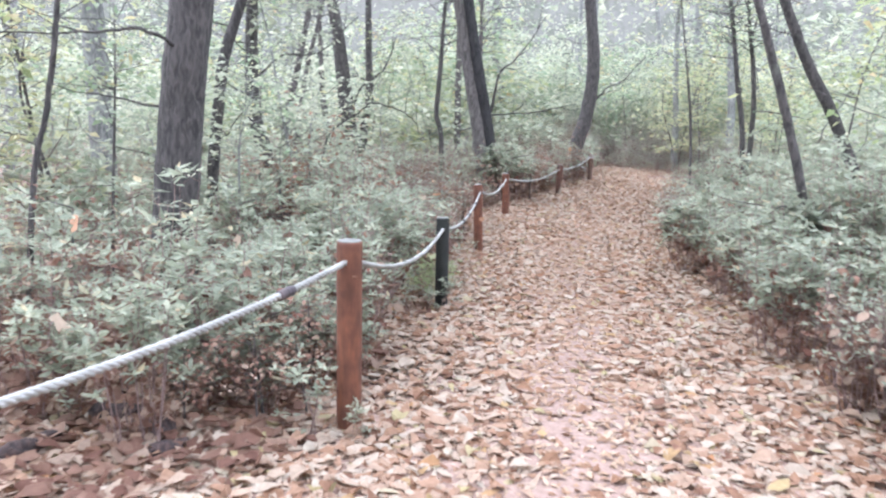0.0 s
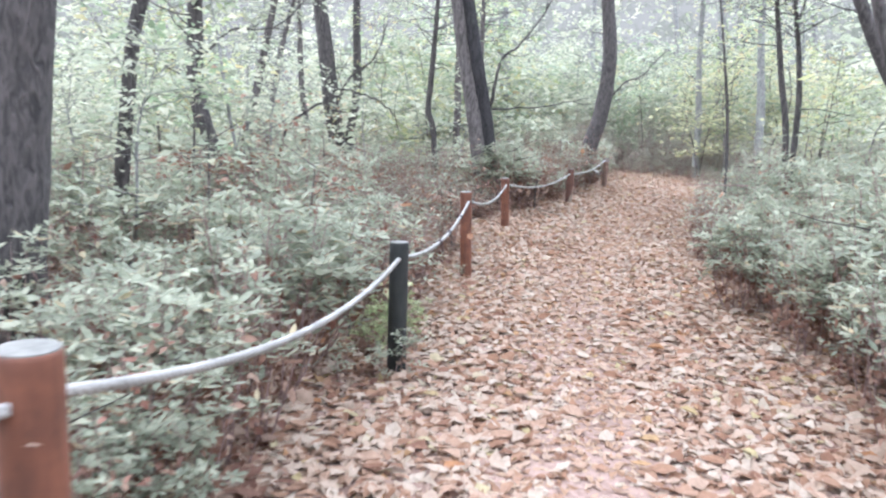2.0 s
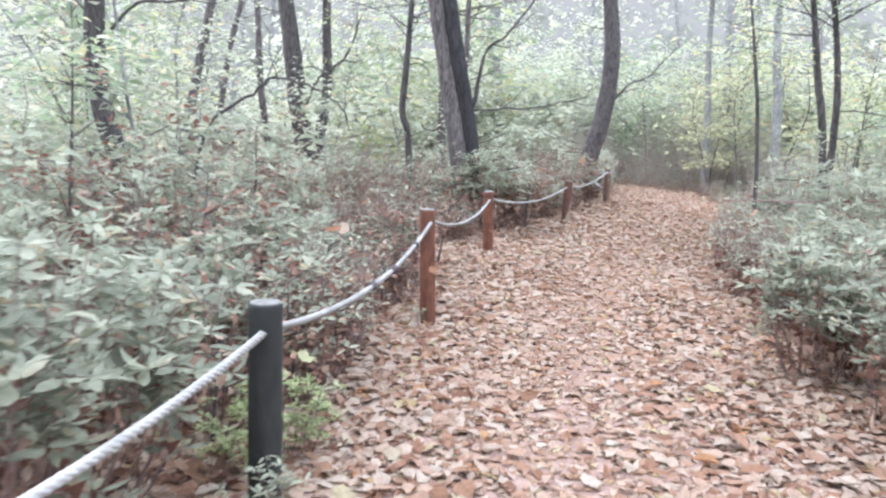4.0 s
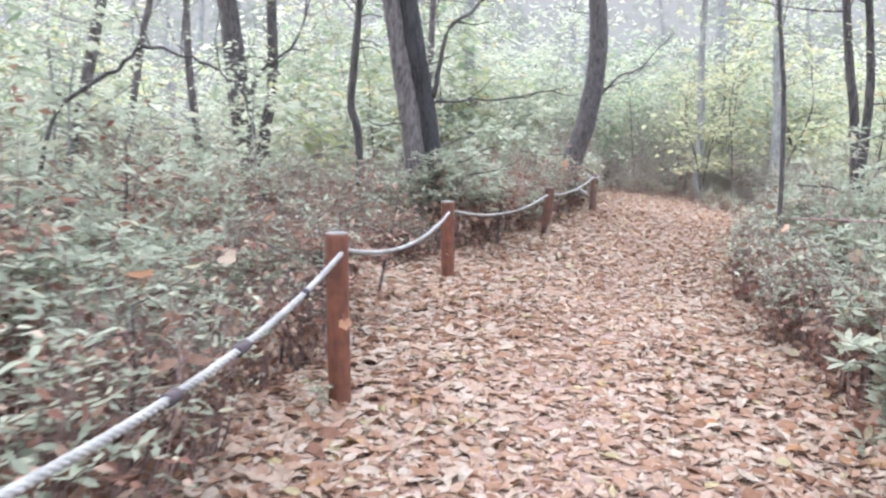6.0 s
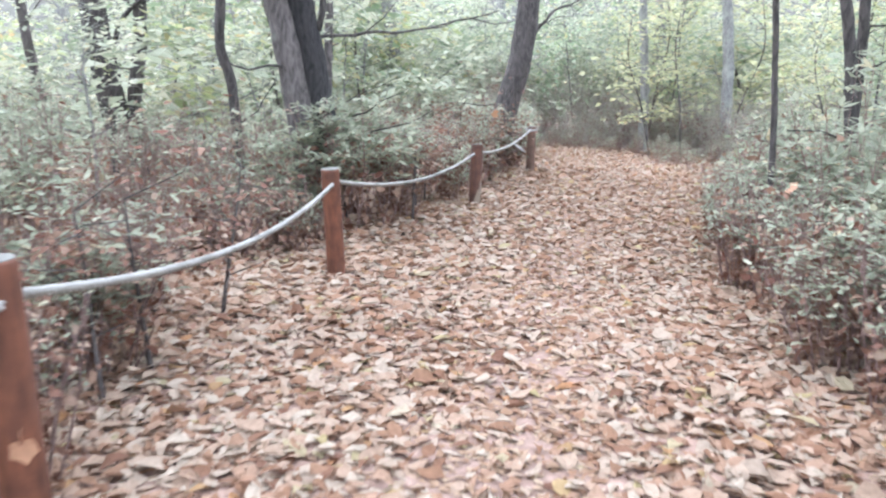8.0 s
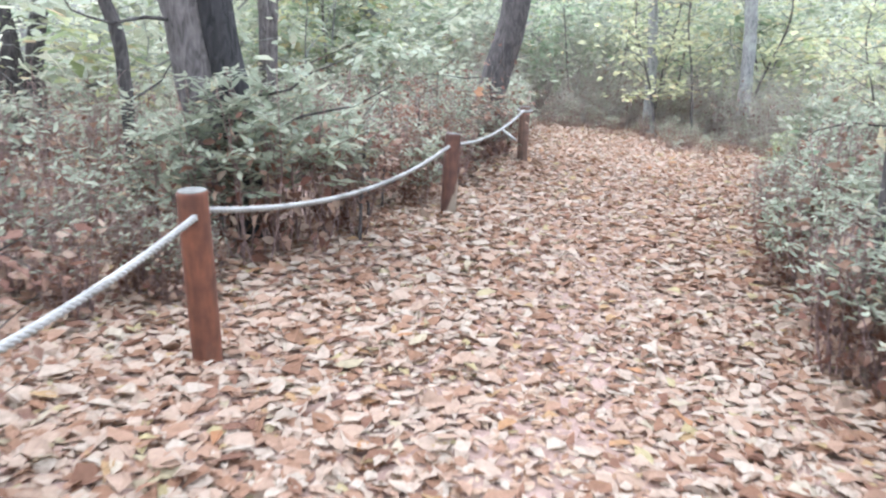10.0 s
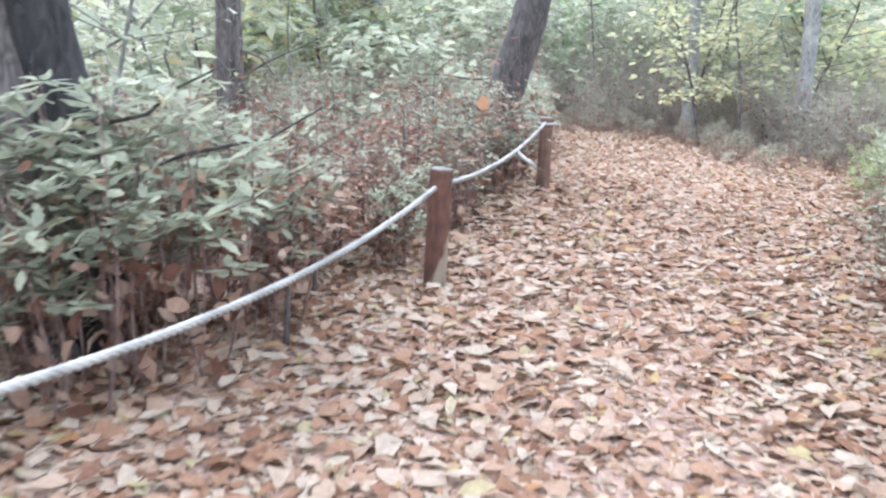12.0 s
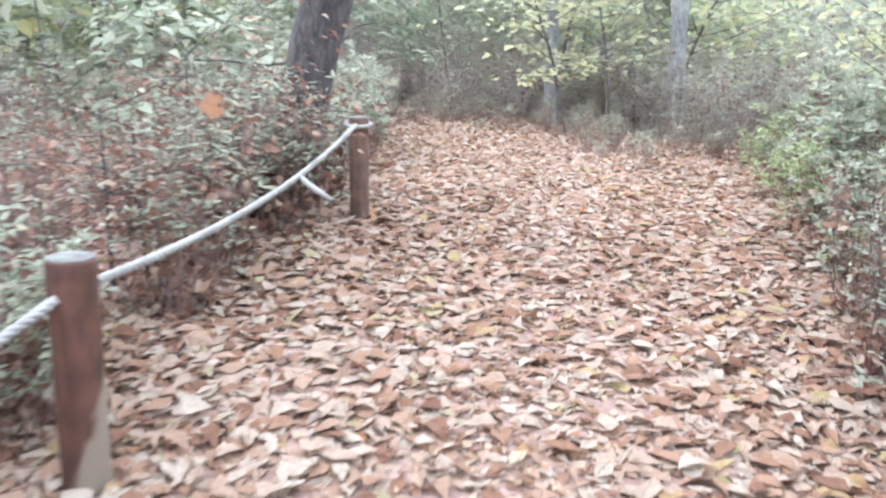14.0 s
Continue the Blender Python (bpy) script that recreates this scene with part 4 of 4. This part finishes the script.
for x, y, k, size in ((8.3, 29.2, 5, 1.15), (9.2, 29.6, 5, 1.25), (8.8, 31.2, 5, 1.2), (10.6, 30.2, 5, 1.2), (7.4, 33.2, 0, 1.1), (12.4, 32.6, 5, 1.4), (10.2, 33.8, 1, 1.2),
                      (9.6, 23.6, 5, 0.8), (8.9, 22.2, 1, 0.9), (7.9, 19.9, 0, 0.9), (10.4, 24.8, 5, 0.9), (11.2, 25.6, 0, 1), (-4.6, 9.5, 1, 0.95), (-3.7, 8.9, 0, 0.95), (-4.3, 9.2, 5, 0.95), (-5.2, 8.4, 5, 0.8),
                      (5.4, 34.4, 2, 1), (-3.2, 10.6, 2, 0.95), (-2.9, 12.6, 0, 0.95), (-4.1, 12.0, 2, 0.95), (-2.7, 15.6, 2, 0.95), (-3.6, 17.0, 3, 0.95), (-1.9, 12.3, 4, 0.95), (-2.3, 11.4, 4, 0.95), (-1.6, 14.2, 4, 0.95),
                      (2.9, 22.6, 4, 0.75), (-2.6, 9.8, 2, 0.95), (0.2, 20.8, 2, 0.95), (-1.4, 18.6, 2, 0.95), (-2.75, 5.6, 4, 0.5), (-2.4, 4.7, 4, 0.36), (-3.2, 6.9, 4, 0.7), (0.35, 13.9, 4, 0.62), (0.55, 14.8, 4, 0.6), (2.55, 21.2, 4, 0.6), (1.92, 18.4, 4, 0.65), (-0.98, 4.2, 4, 0.3), (-0.74, 4.4, 4, 0.32), (-1.35, 4.1, 4, 0.28), (2.12, 19.6, 4, 0.5), (2.0, 19.2, 4, 0.55), (1.75, 19.5, 4, 0.6), (2.25, 20.5, 4, 0.55), (-1.2, 10.9, 4, 0.8), (-0.75, 10.2, 4, 0.55)):
    plant([YOUNG[k]], x, y, size)

for y, back, size in ((4.3, 0.5, 0.42), (4.9, 0.42, 0.45), (5.7, 0.5, 0.42), (8.9, 0.55, 0.5), (9.7, 0.4, 0.52), (10.6, 0.5, 0.55), (12.7, 0.6, 0.5), (13.5, 0.55, 0.55), (20.4, 0.7, 0.5), (21.3, 0.8, 0.55), (22.2, 0.6, 0.62), (22.9, 0.5, 0.7)):
    plant([YOUNG[4]], float(fence_x(y)) - back, y, size)
for y, size in ((4.6, 0.45), (5.4, 0.5), (12.4, 0.5), (13.6, 0.5), (14.9, 0.5)):
    plant([YOUNG[4]], float(right_x(y)) + 0.4, y, size)

# leafy understorey between the trunks, too dense to count
def spray_shape(height, count, leaf_len):
    wood, acc = [], []
    for _ in range(count):
        a = rng.uniform(0, 6.28)
        o = np.array([rng.normal(0, 0.35), rng.normal(0, 0.35), rng.uniform(0.25, 1.0) * height])
        spray(o, (math.cos(a), math.sin(a), 0.25), rng.uniform(0.6, 1.3), 12, leaf_len, wood, acc, 0.006, True)
    lean, kink = rng.normal(0, 0.6, 2), rng.normal(0, 0.4, 2)
    wood.append(tube(smooth_axis([(0, 0, -0.1), (lean[0] * 0.3 + kink[0], lean[1] * 0.3, height * 0.3), (lean[0], lean[1] + kink[1], height * 0.6), (lean[0] * 1.7 - kink[0], lean[1] * 2, height * 1.1)], 8), np.linspace(0.02, 0.006, 8), 5, caps=False))
    p, d, ln = (np.concatenate([q[i] for q in acc]) for i in range(3))
    n = len(p)
    return join(wood), leaves(p, d, spread_dirs(n, 1.6), ln, ln * rng.uniform(0.45, 0.7, n), 0.2, rng.normal(0, 0.2, n), 0.1, True)


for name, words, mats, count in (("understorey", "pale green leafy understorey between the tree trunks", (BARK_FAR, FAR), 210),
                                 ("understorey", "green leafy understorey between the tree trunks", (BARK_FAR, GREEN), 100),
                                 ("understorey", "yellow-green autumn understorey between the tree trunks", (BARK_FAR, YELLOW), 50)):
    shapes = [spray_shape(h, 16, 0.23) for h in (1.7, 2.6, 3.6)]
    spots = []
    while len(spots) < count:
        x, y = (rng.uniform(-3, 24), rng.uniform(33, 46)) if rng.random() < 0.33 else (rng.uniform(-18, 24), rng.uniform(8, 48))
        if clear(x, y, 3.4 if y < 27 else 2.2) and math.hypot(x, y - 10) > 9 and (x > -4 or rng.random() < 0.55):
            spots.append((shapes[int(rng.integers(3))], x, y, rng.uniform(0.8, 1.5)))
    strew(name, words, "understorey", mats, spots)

# the far wood: uncounted leaves behind the last trees, haze in their colour
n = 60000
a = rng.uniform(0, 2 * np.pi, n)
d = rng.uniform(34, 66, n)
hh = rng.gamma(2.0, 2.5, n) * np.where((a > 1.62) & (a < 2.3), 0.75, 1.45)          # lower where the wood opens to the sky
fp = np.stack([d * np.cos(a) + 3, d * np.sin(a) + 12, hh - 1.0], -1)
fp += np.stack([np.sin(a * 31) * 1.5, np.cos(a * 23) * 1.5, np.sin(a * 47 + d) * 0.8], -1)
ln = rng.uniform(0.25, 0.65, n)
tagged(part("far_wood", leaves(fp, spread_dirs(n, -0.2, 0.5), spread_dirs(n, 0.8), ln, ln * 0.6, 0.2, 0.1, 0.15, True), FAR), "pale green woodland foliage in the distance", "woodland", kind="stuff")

# ---- big lobed leaves caught in the shrubs ----
CAUGHT = leaf_material("big_dry_leaf", [(0.0, (0.30, 0.22, 0.155)), (1.0, (0.38, 0.295, 0.22))], 0.6, 0.3, 0.1)
ORANGE = leaf_material("orange_leaf", [(0.0, (0.36, 0.19, 0.11)), (1.0, (0.44, 0.25, 0.15))], 0.55, 0.3, 0.1)


def lobed_leaf(words, x, y, z, size, mat, turn=None):
    """A five-lobed leaf with a stalk, cupped and tilted."""
    v, f = [(0, 0, 0)], []
    reach = (0.42, 0.7, 0.66, 0.9, 0.76, 1.0, 0.76, 0.88, 0.66, 0.7, 0.42)
    for i, q in enumerate(reach):
        a = math.radians(-150 + 30 * i)
        v.append((q * math.cos(a) * size * 0.5, q * math.sin(a) * size * 0.5, size * (0.10 * q * q + rng.normal(0, 0.03))))
    f = [(0, i, i + 1) for i in range(1, len(reach))]
    thing = tagged(part("dry_leaf", (np.array(v), f), mat), words, "leaf", "big fallen leaves in the shrubs")
    part("stalk", tube([(0, 0, 0), (-size * 0.35, 0, -0.01), (-size * 0.7, 0.01, -0.05)], [0.0016, 0.0014, 0.0018], 5), mat, thing)
    thing.matrix_basis = pose(x, y, z, *(turn or (rng.uniform(20, 70), rng.uniform(-40, 40), rng.uniform(0, 360))))


for x, y, z, size, warm in ((-2.77, 6.0, 0.55, 0.2, 1), (-1.34, 5.2, 0.6, 0.12, 0), (-0.37, 12.88, 0.1, 0.18, 0), (3.61, 7.8, 0.2, 0.22, 0), (3.12, 20.5, 0.6, 0.15, 1),
                            (-0.2, 13.5, 0.3, 0.15, 1), (-1.74, 3.6, 0.45, 0.17, 0), (-0.9, 8.6, 0.4, 0.15, 1), (-0.1, 10.6, 0.38, 0.17, 1), (4.1, 13.2, 0.25, 0.15, 0), (4.6, 15.6, 0.2, 0.15, 1)):
    lobed_leaf("big orange-brown lobed leaf caught in a shrub" if warm else "big pale dry lobed leaf caught in a shrub", x, y, z, size, ORANGE if warm else CAUGHT)

lobed_leaf("tan dry leaf stuck flat on a fence post", 0.553, 11.915, -0.085, 0.10, ORANGE, (90, 78, 10))

# a yellow-green seedling beside the rope
seedling = tagged(new("seedling"), "yellow-green maple seedling beside the rope", "seedling")
seedling.matrix_basis = pose(-0.11, 8.95, float(ground_z(-0.11, 8.95)))
part("stem", tube([(0, 0, -0.05), (0.01, 0.01, 0.25), (0, -0.01, 0.50)], [0.005, 0.004, 0.003], 6), STEM, seedling)
for turn, tip, size in ((20, 0.50, 0.2), (150, 0.47, 0.17), (265, 0.43, 0.18), (80, 0.33, 0.14)):
    rim = [(size * 0.5 * q * math.cos(math.radians(-150 + 30 * i)) + size * 0.45, size * 0.5 * q * math.sin(math.radians(-150 + 30 * i)), size * 0.12 * q * math.sin(i * 2.0)) for i, q in enumerate((0.42, 0.7, 0.66, 0.9, 0.76, 1.0, 0.76, 0.88, 0.66, 0.7, 0.42))]
    leaf = part("leaf", (np.array([(size * 0.45, 0, 0)] + rim), [(0, i, i + 1) for i in range(1, 11)]), GOLD, seedling)
    leaf.matrix_basis = pose(0, 0, tip, 0, 18, turn)

# ---- rotten wood in the litter ----
ROTTEN = bark_material("rotten_wood", (0.02, 0.014, 0.014), (0.075, 0.045, 0.04), (0.14, 0.12, 0.1), 0.68, (12, 12, 3))
for x, y, turn, length, r in ((-1.76, 4.2, 25, 0.26, 0.06), (-1.42, 3.98, 110, 0.24, 0.055), (-1.98, 3.72, 70, 0.36, 0.055), (-1.3, 3.72, 60, 0.22, 0.05)):
    n = 9
    axis = [(length * (i / (n - 1) - 0.5), 0.02 * math.sin(i * 1.3), r * 0.55 + 0.012 * math.sin(i * 0.9)) for i in range(n)]
    girth = [r * q for q in (0.45, 0.8, 1.0, 1.08, 0.95, 1.0, 0.9, 0.75, 0.4)]
    log = tagged(part("rotten_log", tube(axis, girth, 11, 0.12), ROTTEN), "short dark rotten log lying in fallen leaves", "log", "rotten wood")
    log.matrix_basis = pose(x, y, float(ground_z(x, y)) - 0.005, 0, 0, turn)

# ---- litter behind the start and across the wood floor ----
tagged(part("leaf_litter", litter(26000, -4.6, 3.2, -7, 0.9, keep_under, (0.07, 0.165), True), LITTER), "tan and brown fallen leaves on the path's start", "fallen leaves", kind="stuff")
tagged(part("leaf_litter", litter(60000, -16, 24, -9, 44, keep_side, (0.12, 0.24), True), LITTER), "brown fallen leaves strewn over the woodland floor", "fallen leaves", kind="stuff")
